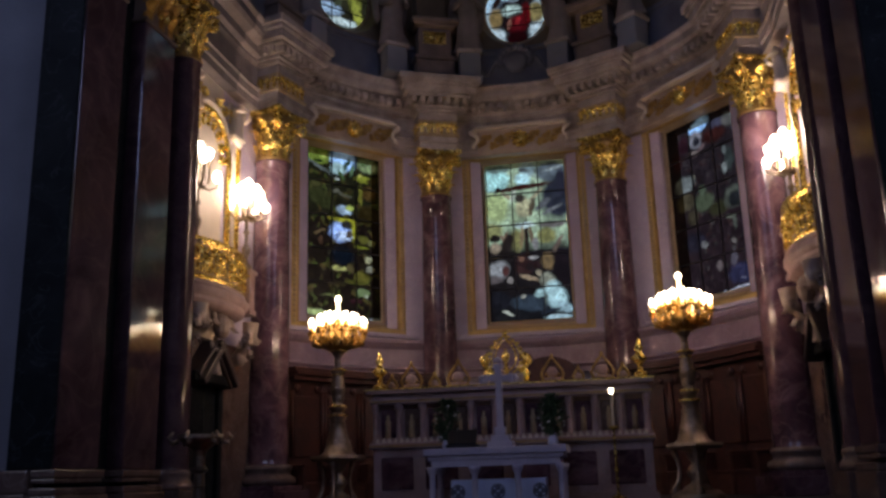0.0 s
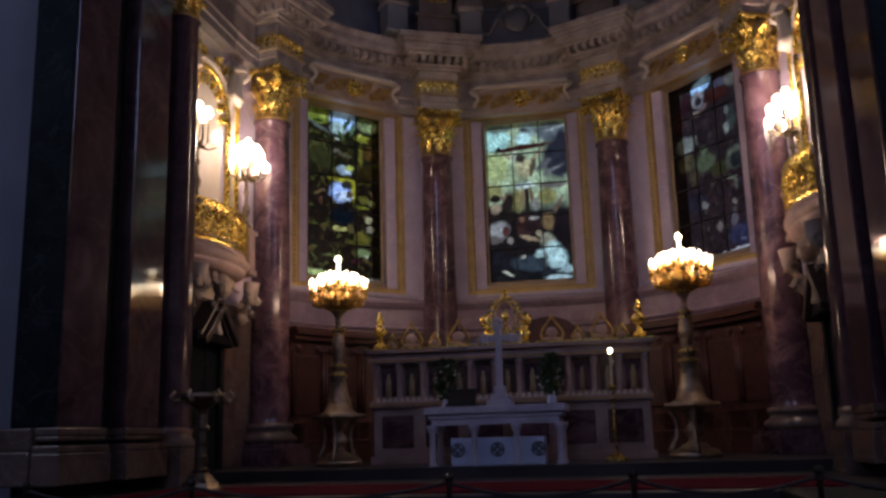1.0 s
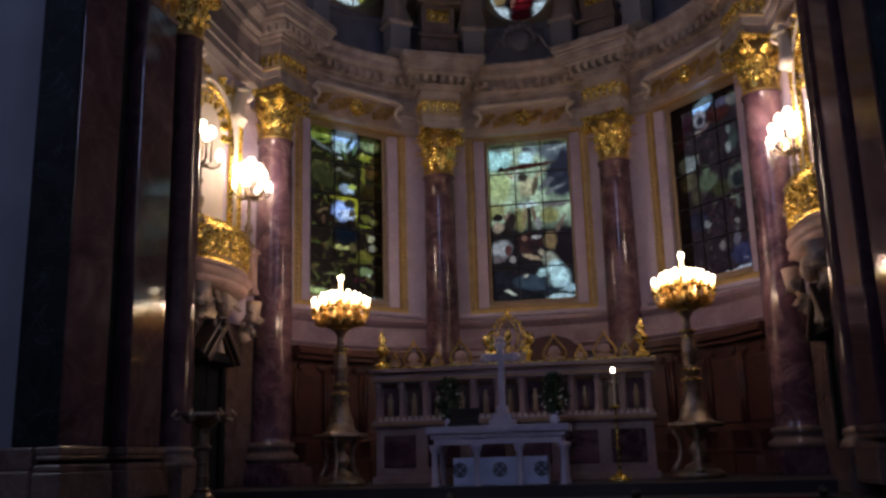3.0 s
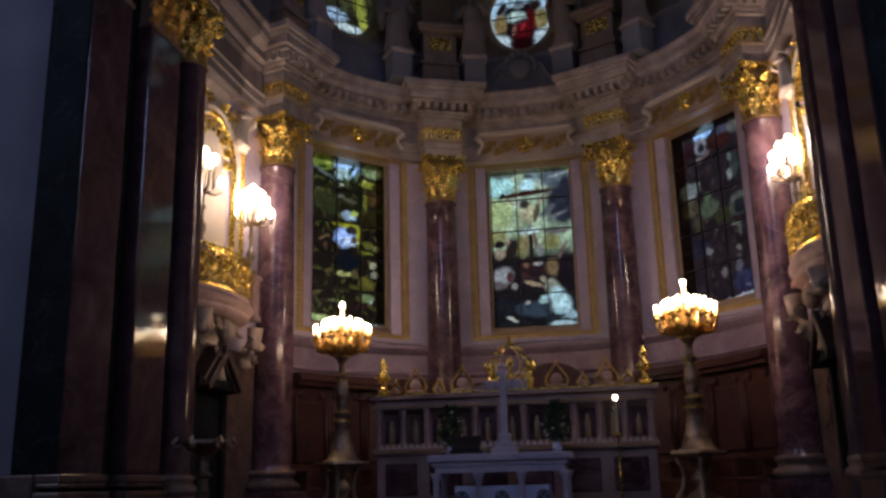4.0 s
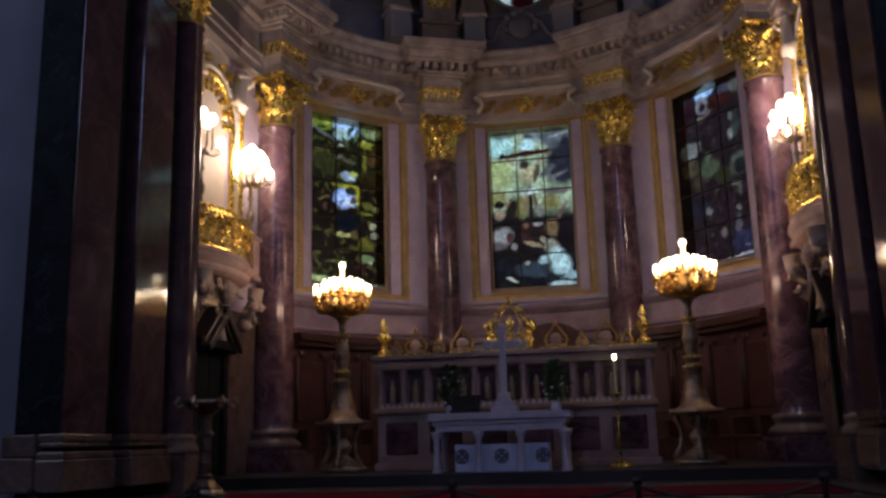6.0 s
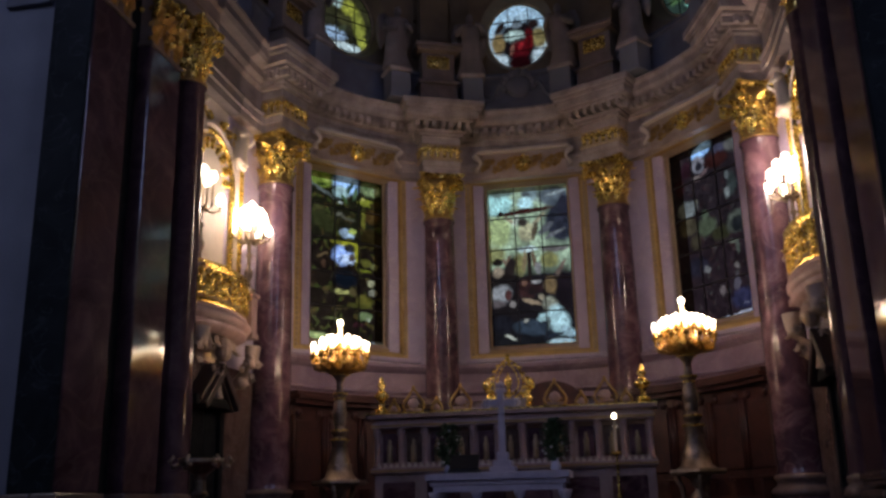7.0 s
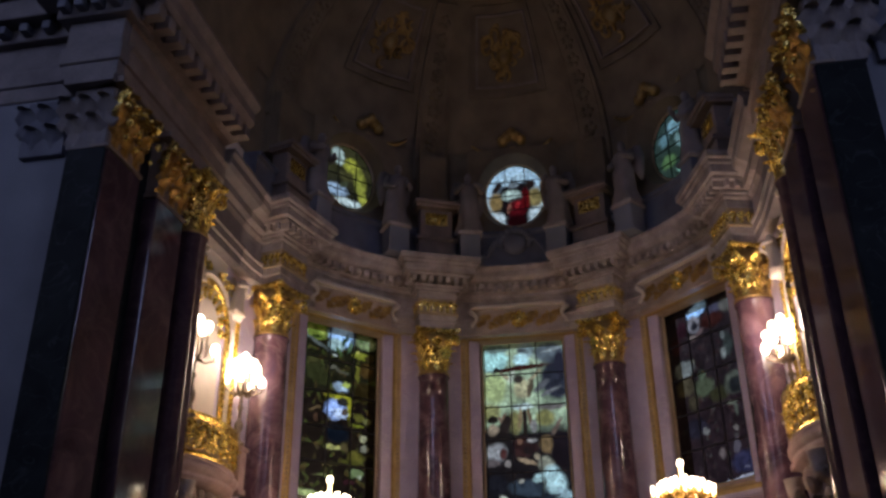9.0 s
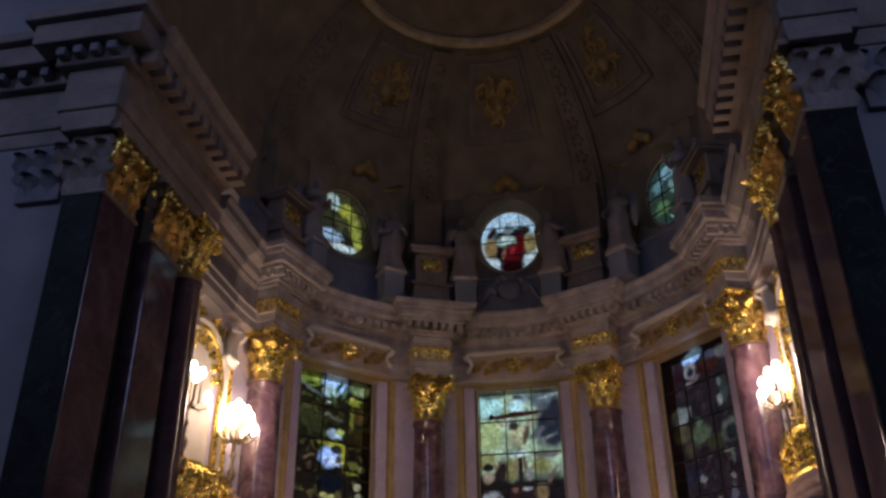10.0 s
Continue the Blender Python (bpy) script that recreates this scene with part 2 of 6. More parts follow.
def radial(a, r, z=0.0):
    """Pose at angle a (degrees from +y to +x) and radius r of the apse; its local -y looks to the centre."""
    return Matrix.Translation((r * math.sin(radians(a)), YC + r * math.cos(radians(a)), z)) @ Matrix.Rotation(-radians(a), 4, 'Z')


PI = math.pi
# ---- the setting ----
FL = 1.1  # chancel floor
tagged(part("ground", boxes((-16, 16, -16, 10.4, -0.2, 0.0)), FLOOR), "dark polished stone floor of the nave", "floor", kind="structure")
tagged(part("floor", boxes((-7.5, 7.5, 14.7, 23.2, 0.7, FL))  , FLOOR), "dark marble floor of the raised altar space", "floor", kind="structure")
tagged(part("floor_chancel", boxes((-7.5, 7.5, 10.6, 14.7, 0.5, FL - 0.18), bevel=0.01), FLOOR), "dark marble floor before the altar step", "floor", kind="structure")
tagged(part("carpet", boxes((-4.6, 4.45, 11.0, 13.1, FL - 0.176, FL - 0.16), bevel=0.005), CARPET), "crimson carpet laid before the altar step", "carpet")
steps = thing("stairs", Matrix.Identity(4), "broad dark stone steps with a red carpet runner", "steps", kind="structure")
for k in range(1, 5):
    z = FL - 0.18 - 0.184 * k
    part("step", boxes((-3.7, 3.7, 10.6 - 0.36 * k, 10.66 - 0.36 * (k - 1), 0, z), bevel=0.012), FLOOR, steps)
for k in range(1, 5):
    y, z = 10.6 - 0.36 * k, FL - 0.18 - 0.184 * k
    part("runner", boxes((-3.66, 3.66, y - 0.012, y + 0.355, z + 0.001, z + 0.013), (-3.66, 3.66, y - 0.014, y - 0.002, max(0.004, z - 0.17), z + 0.001), bevel=0.004), CARPET, steps, "dark red carpet on the step")
for sx in (-1, 1):
    part("cheek_block", boxes((4.2 * sx - 0.5, 4.2 * sx + 0.5, 8.9, 10.59, 0, 0.86), (4.2 * sx - 0.54, 4.2 * sx + 0.54, 8.86, 10.59, 0.86, 0.94), bevel=0.015), BLACK, steps, "dark stone stair cheek")

# apse wall: curved, with three openings
WR = 5.65
HALF = 11.3
wall = thing("wall_apse", Matrix.Identity(4), "curved lilac marble apse wall with three tall windows", "wall", kind="structure")
AW, AC, AE = 48.4, 24.1, 75.2  # windows, inner columns, end columns, in degrees
wins = (-AW, 0.0, AW)
edges = [-92.0]
for a in wins:
    edges += [a - HALF, a + HALF]
edges.append(92.0)
part("wall_panel", ring([(WR, FL), (WR + 0.5, FL), (WR + 0.5, 5.15), (WR, 5.15)], 64, radians(-92), radians(92), (0, YC)), LILAC, wall, smooth=False)
part("wall_panel", ring([(WR, 9.65), (WR + 0.5, 9.65), (WR + 0.5, 11.3), (WR, 11.3)], 64, radians(-92), radians(92), (0, YC)), LILAC, wall)
for k in range(0, len(edges), 2):
    part("wall_panel", ring([(WR, 5.15), (WR + 0.5, 5.15), (WR + 0.5, 9.65), (WR, 9.65)], 14, radians(edges[k]), radians(edges[k + 1]), (0, YC)), LILAC, wall)
# dado mouldings under the windows
tagged(part("trim_dado", ring([(5.7, 3.95), (5.42, 3.95), (5.42, 4.08), (5.35, 4.14), (5.48, 4.2), (5.48, 4.62), (5.40, 4.68), (5.34, 4.76), (5.34, 4.84), (5.7, 4.84)], 72, radians(-73), radians(73), (0, YC)), DADO), "rose marble dado moulding below the windows", "moulding", kind="structure")

# entablature of the apse
ENT = [(5.9, 9.62), (5.42, 9.62), (5.42, 9.8), (5.38, 9.82), (5.38, 10.0), (5.34, 10.02), (5.34, 10.08), (5.46, 10.12), (5.46, 10.6), (5.38, 10.66), (5.38, 10.74), (5.26, 10.78), (5.26, 10.96), (5.08, 11.04), (5.02, 11.12), (5.02, 11.28), (4.95, 11.36), (4.95, 11.42), (5.9, 11.46)]
ent = thing("entablature_apse", Matrix.Identity(4), "pale carved stone entablature round the apse", "entablature", kind="structure")
part("cornice", ring(ENT, 96, radians(-91), radians(91), (0, YC)), STONE, ent)
for s0, s1 in ((-92, -77), (77, 92)):
    tagged(part("wall_panel_apse", ring([(5.58, FL), (WR + 0.01, FL), (WR + 0.01, 4.3), (5.58, 4.3)], 10, radians(s0), radians(s1), (0, YC)), BASE), "polished brown marble wainscot beside the column", "wall panel", kind="structure")

for a in (-AE, -AC, AC, AE):
    blk = thing("entablature_block", radial(a, 5.40), "stepped stone entablature block above a column", "entablature", "entablature blocks over the columns", "structure")
    part("impost", boxes((-0.46, 0.46, -0.49, 0.3, 9.604, 9.80), (-0.49, 0.49, -0.52, 0.3, 9.80, 9.97), bevel=0.015), STONE, blk)
    band = part("gilt_band", boxes((-0.54, 0.54, -0.57, 0.3, 9.97, 10.03), (-0.5, 0.5, -0.52, 0.3, 10.03, 10.4), bevel=0.01), GILT, blk, "gilded band")
    bm = bmesh.new()
    for k in range(6):
        leaf_mesh(0.17, 0.32, 0.07, bm, Matrix.Translation((-0.425 + 0.17 * k, -0.53, 10.04)))
    for k in range(5):
        ball(bm, (-0.34 + 0.17 * k, -0.55, 10.3), 0.04, (1, 0.8, 1.3), 6)
    for sd in (-1, 1):
        for k in range(4):
            leaf_mesh(0.17, 0.32, 0.07, bm, Matrix.Translation((sd * 0.51, -0.42 + 0.17 * k, 10.04)) @ Matrix.Rotation(sd * PI / 2, 4, 'Z'))
    part("leaf_row", bm, GOLD, band, "row of gilded leaves")
    part("frieze", boxes((-0.5, 0.5, -0.53, 0.3, 10.4, 10.6), (-0.58, 0.58, -0.6, 0.3, 10.6, 10.68), (-0.64, 0.64, -0.66, 0.3, 10.68, 10.76), bevel=0.015), STONE, blk)
    bm = bmesh.new()
    for k in range(7):
        box(bm, -0.7 + 0.217 * k, -0.7 + 0.217 * k + 0.1, -0.82, 0.2, 10.76, 10.92, 0.012)
    for sd in (-0.8, 0.66):
        for k in range(3):
            box(bm, sd, sd + 0.14, -0.6 + 0.217 * k, -0.5 + 0.217 * k, 10.76, 10.92, 0.012)
    part("dentils", bm, STONE, blk)
    part("cornice", boxes((-0.8, 0.8, -0.84, 0.3, 10.92, 11.0), (-0.92, 0.92, -0.92, 0.3, 11.0, 11.2), (-0.98, 0.98, -0.97, 0.3, 11.2, 11.3), (-1.05, 1.05, -1.02, 0.3, 11.3, 11.47), bevel=0.025), STONE, blk)
for a in wins:
    for k in range(-6, 7):
        if abs(k) > 5 and a == 0:
            continue
        ob = part("modillion", boxes((-0.07, 0.07, -0.2, 0.05, 10.8, 10.97), bevel=0.02), STONE, ent) if (a, k) == (-AW, -6) else again("modillion", mod, radial(a + 2.6 * k, 5.26), ent)
        if (a, k) == (-AW, -6):
            mod = ob
            mod.matrix_basis = radial(a + 2.6 * k, 5.26)


# ---- stained glass ----
def stained(name, low, high, split, blobs, wobble=0.03, patches=None):
    """Tinted transparent glass, in half widths of the window: blobs of (across, up, half width, half height, turn, colour) over a ground that changes from low to high at split."""
    m = bpy.data.materials.new(name)
    m.use_nodes = True
    nt = m.node_tree
    n, link = nt.nodes, nt.links.new
    n.remove(n["Principled BSDF"])
    metric = n.new("ShaderNodeUVMap")
    ns = n.new("ShaderNodeTexNoise")
    ns.inputs["Scale"].default_value, ns.inputs["Detail"].default_value = 7.0, 5
    link(metric.outputs[0], ns.inputs["Vector"])
    sub = n.new("ShaderNodeVectorMath")
    sub.operation = 'MULTIPLY_ADD'
    sub.inputs[1].default_value, sub.inputs[2].default_value = (wobble * 8, wobble * 8, 0), (-wobble * 4, -wobble * 4, 0)
    link(ns.outputs["Color"], sub.inputs[0])
    add = n.new("ShaderNodeVectorMath")
    link(metric.outputs[0], add.inputs[0])
    link(sub.outputs[0], add.inputs[1])
    sep = n.new("ShaderNodeSeparateXYZ")
    link(add.outputs[0], sep.inputs[0])
    mr = n.new("ShaderNodeMapRange")
    mr.inputs[1].default_value, mr.inputs[2].default_value = split - 0.2, split + 0.2
    link(sep.outputs[1], mr.inputs[0])
    mix = n.new("ShaderNodeMix")
    mix.data_type = 'RGBA'
    mix.inputs[6].default_value, mix.inputs[7].default_value = (*low, 1), (*high, 1)
    link(mr.outputs[0], mix.inputs[0])
    colour = mix.outputs[2]
    if patches:
        ca, cb, everywhere = patches
        pn = n.new("ShaderNodeTexNoise")
        pn.inputs["Scale"].default_value, pn.inputs["Detail"].default_value, pn.inputs["Distortion"].default_value = 5.2, 6, 0.9
        link(metric.outputs[0], pn.inputs["Vector"])
        pr = n.new("ShaderNodeMapRange")
        pr.inputs[1].default_value, pr.inputs[2].default_value = 0.55, 0.60
        link(pn.outputs[0], pr.inputs[0])
        inv = n.new("ShaderNodeMapRange")
        inv.inputs[3].default_value, inv.inputs[4].default_value = 1.0, everywhere
        link(mr.outputs[0], inv.inputs[0])
        fac = n.new("ShaderNodeMath")
        fac.operation = 'MULTIPLY'
        link(pr.outputs[0], fac.inputs[0])
        link(inv.outputs[0], fac.inputs[1])
        pm = n.new("ShaderNodeMix")
        pm.data_type = 'RGBA'
        pm.inputs[6].default_value, pm.inputs[7].default_value = (*ca, 1), (*cb, 1)
        pc = n.new("ShaderNodeMapRange")
        pc.inputs[1].default_value, pc.inputs[2].default_value = 0.45, 0.55
        link(ns.outputs[0], pc.inputs[0])
        link(pc.outputs[0], pm.inputs[0])
        px = n.new("ShaderNodeMix")
        px.data_type = 'RGBA'
        link(fac.outputs[0], px.inputs[0])
        link(colour, px.inputs[6])
        link(pm.outputs[2], px.inputs[7])
        colour = px.outputs[2]
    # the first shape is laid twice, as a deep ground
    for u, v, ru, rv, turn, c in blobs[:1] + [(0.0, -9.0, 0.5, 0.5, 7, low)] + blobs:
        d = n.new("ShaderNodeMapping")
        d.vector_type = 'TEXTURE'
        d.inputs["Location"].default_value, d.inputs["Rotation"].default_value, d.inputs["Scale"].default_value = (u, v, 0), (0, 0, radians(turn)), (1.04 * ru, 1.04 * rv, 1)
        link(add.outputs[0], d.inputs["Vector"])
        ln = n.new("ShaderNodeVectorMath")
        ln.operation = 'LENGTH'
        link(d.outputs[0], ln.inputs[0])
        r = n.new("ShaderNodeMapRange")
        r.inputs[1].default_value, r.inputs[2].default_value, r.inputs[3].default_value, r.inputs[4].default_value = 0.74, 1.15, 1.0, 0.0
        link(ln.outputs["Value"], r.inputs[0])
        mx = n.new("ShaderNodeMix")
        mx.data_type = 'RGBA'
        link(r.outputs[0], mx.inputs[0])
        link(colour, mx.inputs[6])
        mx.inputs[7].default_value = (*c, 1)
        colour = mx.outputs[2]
    det = n.new("ShaderNodeTexNoise")
    det.inputs["Scale"].default_value, det.inputs["Detail"].default_value, det.inputs["Distortion"].default_value = 3.2, 4, 0.4
    link(metric.outputs[0], det.inputs["Vector"])
    gain = n.new("ShaderNodeMapRange")
    gain.inputs[1].default_value, gain.inputs[2].default_value, gain.inputs[3].default_value, gain.inputs[4].default_value = 0.36, 0.62, 0.72, 1.2
    link(det.outputs[0], gain.inputs[0])
    cells = n.new("ShaderNodeTexVoronoi")
    cells.inputs["Scale"].default_value = 13.0
    shift = n.new("ShaderNodeVectorMath")
    shift.operation = 'MULTIPLY_ADD'
    shift.inputs[1].default_value = (0.16, 0.16, 0)
    link(ns.outputs["Color"], shift.inputs[0])
    link(metric.outputs[0], shift.inputs[2])
    link(shift.outputs[0], cells.inputs["Vector"])
    grey = n.new("ShaderNodeSeparateColor")
    link(cells.outputs["Color"], grey.inputs[0])
    tone = n.new("ShaderNodeMapRange")
    tone.inputs[3].default_value, tone.inputs[4].default_value = 0.68, 1.25
    link(grey.outputs[0], tone.inputs[0])
    both = n.new("ShaderNodeMath")
    both.operation = 'MULTIPLY'
    link(gain.outputs[0], both.inputs[0])
    link(tone.outputs[0], both.inputs[1])
    mul = n.new("ShaderNodeVectorMath")
    mul.operation = 'SCALE'
    link(colour, mul.inputs[0])
    link(both.outputs[0], mul.inputs["Scale"])
    t = n.new("ShaderNodeBsdfTransparent")
    link(mul.outputs[0], t.inputs[0])
    g = n.new("ShaderNodeBsdfGlossy")
    g.inputs["Roughness"].default_value = 0.25
    ms = n.new("ShaderNodeMixShader")
    ms.inputs[0].default_value = 0.006
    link(t.outputs[0], ms.inputs[1])
    link(g.outputs[0], ms.inputs[2])
    link(ms.outputs[0], n["Material Output"].inputs[0])
    return m


MIDDLE_SKY = [
    (-0.76, 3.61, 0.35, 0.31, 0, (0.347, 0.625, 0.647)),
    (-0.65, 3.89, 0.33, 0.10, 0, (0.107, 0.158, 0.149)),
    (0.08, 3.84, 0.21, 0.24, 0, (0.193, 0.268, 0.297)),
    (-0.05, 3.58, 0.19, 0.16, 0, (0.493, 0.785, 0.879)),
    (-0.04, 3.83, 0.11, 0.06, 0, (0.039, 0.0459, 0.053)),
    (0.67, 3.72, 0.42, 0.28, 0, (0.083, 0.107, 0.132)),
    (0.72, 3.80, 0.28, 0.03, 12, (0.23, 0.268, 0.288)),
    (0.82, 3.04, 0.45, 0.57, 0, (0.0197, 0.0227, 0.0356)),
    (0.43, 2.90, 0.24, 0.08, 40, (0.083, 0.0908, 0.107)),
    (0.63, 2.74, 0.28, 0.05, 25, (0.115, 0.123, 0.14)),
    (0.91, 3.42, 0.14, 0.38, 0, (0.0167, 0.0167, 0.0291)),
]
MIDDLE_GROUND = [
    (-0.74, 2.89, 0.31, 0.40, 0, (0.327, 0.408, 0.202)),
    (-0.88, 2.28, 0.28, 0.21, 0, (0.23, 0.24, 0.107)),
    (-0.28, 2.72, 0.14, 0.31, 0, (0.268, 0.347, 0.23)),
    (0.48, 2.09, 0.24, 0.21, 0, (0.193, 0.193, 0.0753)),
    (0.63, 2.36, 0.35, 0.08, 0, (0.132, 0.123, 0.123)),
    (-0.27, 2.01, 0.19, 0.28, 0, (0.175, 0.166, 0.0677)),
]
MIDDLE_CROSS = [
    (-0.09, 3.37, 0.73, 0.07, 5, (0.0323, 0.00744, 0.00547)),
    (-0.67, 3.34, 0.09, 0.07, 0, (0.0139, 0.00595, 0.00454)),
    (-0.02, 2.04, 0.06, 0.52, 0, (0.0167, 0.0111, 0.00846)),
    (-0.46, 3.17, 0.17, 0.05, -42, (0.249, 0.23, 0.158)),
    (0.27, 3.16, 0.25, 0.05, 45, (0.327, 0.307, 0.212)),
    (-0.05, 2.85, 0.20, 0.27, 0, (0.367, 0.357, 0.23)),
    (0.15, 2.84, 0.07, 0.24, -15, (0.0753, 0.0603, 0.039)),
    (-0.30, 3.15, 0.07, 0.15, -20, (0.429, 0.493, 0.429)),
    (-0.13, 3.09, 0.12, 0.12, 0, (0.0323, 0.0259, 0.0227)),
    (-0.06, 2.39, 0.26, 0.08, 0, (0.45, 0.569, 0.602)),
    (-0.13, 2.10, 0.05, 0.28, -5, (0.175, 0.132, 0.0753)),
    (0.10, 2.13, 0.05, 0.23, 8, (0.107, 0.0753, 0.0459)),
]
MIDDLE_CROWD_A = [
    (-0.75, 1.66, 0.42, 0.28, 0, (0.0111, 0.00846, 0.00846)),
    (-0.50, 1.95, 0.14, 0.29, -15, (0.0167, 0.0116, 0.0106)),
    (-0.80, 2.11, 0.13, 0.10, 0, (0.00846, 0.00644, 0.00547)),
    (-0.80, 1.85, 0.13, 0.15, 0, (0.23, 0.184, 0.14)),
    (-0.53, 2.18, 0.04, 0.11, -25, (0.175, 0.115, 0.083)),
    (-0.63, 2.08, 0.04, 0.10, 15, (0.14, 0.0908, 0.0677)),
    (-0.76, 1.28, 0.27, 0.22, 20, (0.249, 0.259, 0.288)),
    (-0.58, 1.26, 0.09, 0.13, 0, (0.053, 0.0197, 0.0197)),
    (-0.47, 1.02, 0.08, 0.10, 0, (0.175, 0.158, 0.158)),
    (-0.86, 1.04, 0.19, 0.10, 0, (0.0988, 0.083, 0.0908)),
    (0.19, 1.89, 0.08, 0.16, 0, (0.184, 0.184, 0.193)),
]
MIDDLE_CROWD_B = [
    (-0.11, 1.38, 0.24, 0.28, 0, (0.0259, 0.0111, 0.0111)),
    (0.13, 1.55, 0.12, 0.07, 0, (0.249, 0.24, 0.249)),
    (-0.17, 1.55, 0.06, 0.09, 0, (0.158, 0.083, 0.0603)),
    (0.01, 1.32, 0.09, 0.12, 0, (0.0139, 0.00846, 0.00846)),
    (0.20, 1.36, 0.08, 0.09, 0, (0.0197, 0.00846, 0.00846)),
    (-0.00, 1.05, 0.23, 0.06, -18, (0.268, 0.202, 0.14)),
    (0.24, 1.16, 0.08, 0.08, 0, (0.268, 0.23, 0.175)),
    (0.47, 1.44, 0.17, 0.20, 0, (0.158, 0.107, 0.053)),
    (0.43, 0.97, 0.19, 0.19, 0, (0.193, 0.202, 0.166)),
    (0.80, 1.28, 0.20, 0.55, 0, (0.00744, 0.00408, 0.005)),
    (0.74, 1.86, 0.06, 0.24, -32, (0.115, 0.083, 0.0677)),
]
MIDDLE_FOOT = [
    (-0.08, 0.19, 0.94, 0.24, 0, (0.00744, 0.00744, 0.0095)),
    (-0.75, 0.52, 0.26, 0.24, 0, (0.00846, 0.00846, 0.0128)),
    (-0.02, 0.42, 0.45, 0.19, -8, (0.0291, 0.0424, 0.064)),
    (0.62, 0.56, 0.25, 0.37, 22, (0.367, 0.558, 0.625)),
    (0.26, 0.66, 0.17, 0.10, 20, (0.327, 0.493, 0.536)),
    (0.84, 0.28, 0.19, 0.12, -20, (0.268, 0.398, 0.472)),
    (0.49, 0.21, 0.28, 0.04, 15, (0.0139, 0.0197, 0.0323)),
    (0.66, 0.05, 0.34, 0.06, 0, (0.327, 0.45, 0.514)),
    (-0.17, 0.60, 0.06, 0.05, 0, (0.249, 0.249, 0.23)),
    (-0.56, 0.21, 0.15, 0.04, -25, (0.347, 0.367, 0.327)),
    (0.37, 0.50, 0.04, 0.19, -10, (0.107, 0.14, 0.14)),
]
GARDEN_SKY = [
    (-0.74, 3.86, 0.33, 0.21, 0, (0.132, 0.184, 0.0323)),
    (-0.87, 3.91, 0.07, 0.06, 0, (0.288, 0.347, 0.115)),
    (-0.55, 3.84, 0.06, 0.06, 0, (0.249, 0.307, 0.0753)),
    (-0.70, 3.72, 0.14, 0.04, 0, (0.0197, 0.039, 0.00846)),
    (-0.02, 3.85, 0.35, 0.27, 0, (0.347, 0.558, 0.939)),
    (-0.15, 3.60, 0.22, 0.16, 0, (0.347, 0.514, 0.558)),
    (0.08, 3.76, 0.06, 0.18, -30, (0.0323, 0.0677, 0.0459)),
    (0.22, 3.62, 0.05, 0.18, -20, (0.0603, 0.107, 0.0603)),
    (-0.09, 3.46, 0.06, 0.14, 35, (0.0459, 0.083, 0.0323)),
    (0.67, 3.81, 0.30, 0.18, 0, (0.158, 0.212, 0.107)),
    (0.54, 3.84, 0.07, 0.06, 0, (0.0603, 0.0988, 0.039)),
]
GARDEN_TREES = [
    (0.81, 3.79, 0.06, 0.07, 0, (0.307, 0.378, 0.249)),
    (0.57, 3.46, 0.27, 0.09, 0, (0.175, 0.193, 0.0259)),
    (0.79, 3.45, 0.15, 0.08, 0, (0.0323, 0.0227, 0.00846)),
    (0.46, 3.52, 0.07, 0.04, 0, (0.268, 0.268, 0.0753)),
    (-0.71, 3.58, 0.45, 0.04, -25, (0.083, 0.0988, 0.0988)),
    (-0.20, 3.34, 0.07, 0.04, 0, (0.429, 0.482, 0.482)),
    (-0.77, 3.14, 0.16, 0.08, 0, (0.0459, 0.0459, 0.0167)),
    (-0.63, 2.82, 0.37, 0.22, -20, (0.0259, 0.0291, 0.0111)),
    (-0.06, 2.99, 0.28, 0.04, -10, (0.0603, 0.0603, 0.0459)),
    (-0.19, 3.05, 0.07, 0.04, 0, (0.115, 0.115, 0.0908)),
    (0.70, 3.12, 0.21, 0.18, 0, (0.0603, 0.0356, 0.0111)),
    (0.46, 3.04, 0.06, 0.23, 0, (0.115, 0.115, 0.0197)),
]
GARDEN_GLOW = [
    (-0.00, 2.60, 0.19, 0.12, 0, (0.347, 0.472, 0.647)),
    (0.14, 2.67, 0.12, 0.06, 0, (0.249, 0.307, 0.0753)),
    (-0.05, 2.36, 0.35, 0.08, 0, (0.268, 0.268, 0.0227)),
    (0.25, 2.13, 0.07, 0.28, 0, (0.249, 0.249, 0.0227)),
    (-0.26, 2.37, 0.10, 0.06, 0, (0.175, 0.175, 0.0197)),
    (-0.12, 2.04, 0.28, 0.23, 0, (0.347, 0.504, 1)),
    (-0.00, 1.96, 0.22, 0.12, 0, (0.482, 0.602, 0.879)),
    (0.07, 2.23, 0.14, 0.11, 0, (0.0197, 0.0197, 0.0197)),
    (0.14, 2.01, 0.07, 0.09, 0, (0.0603, 0.0459, 0.039)),
    (-0.17, 1.93, 0.05, 0.10, -30, (0.158, 0.23, 0.429)),
]
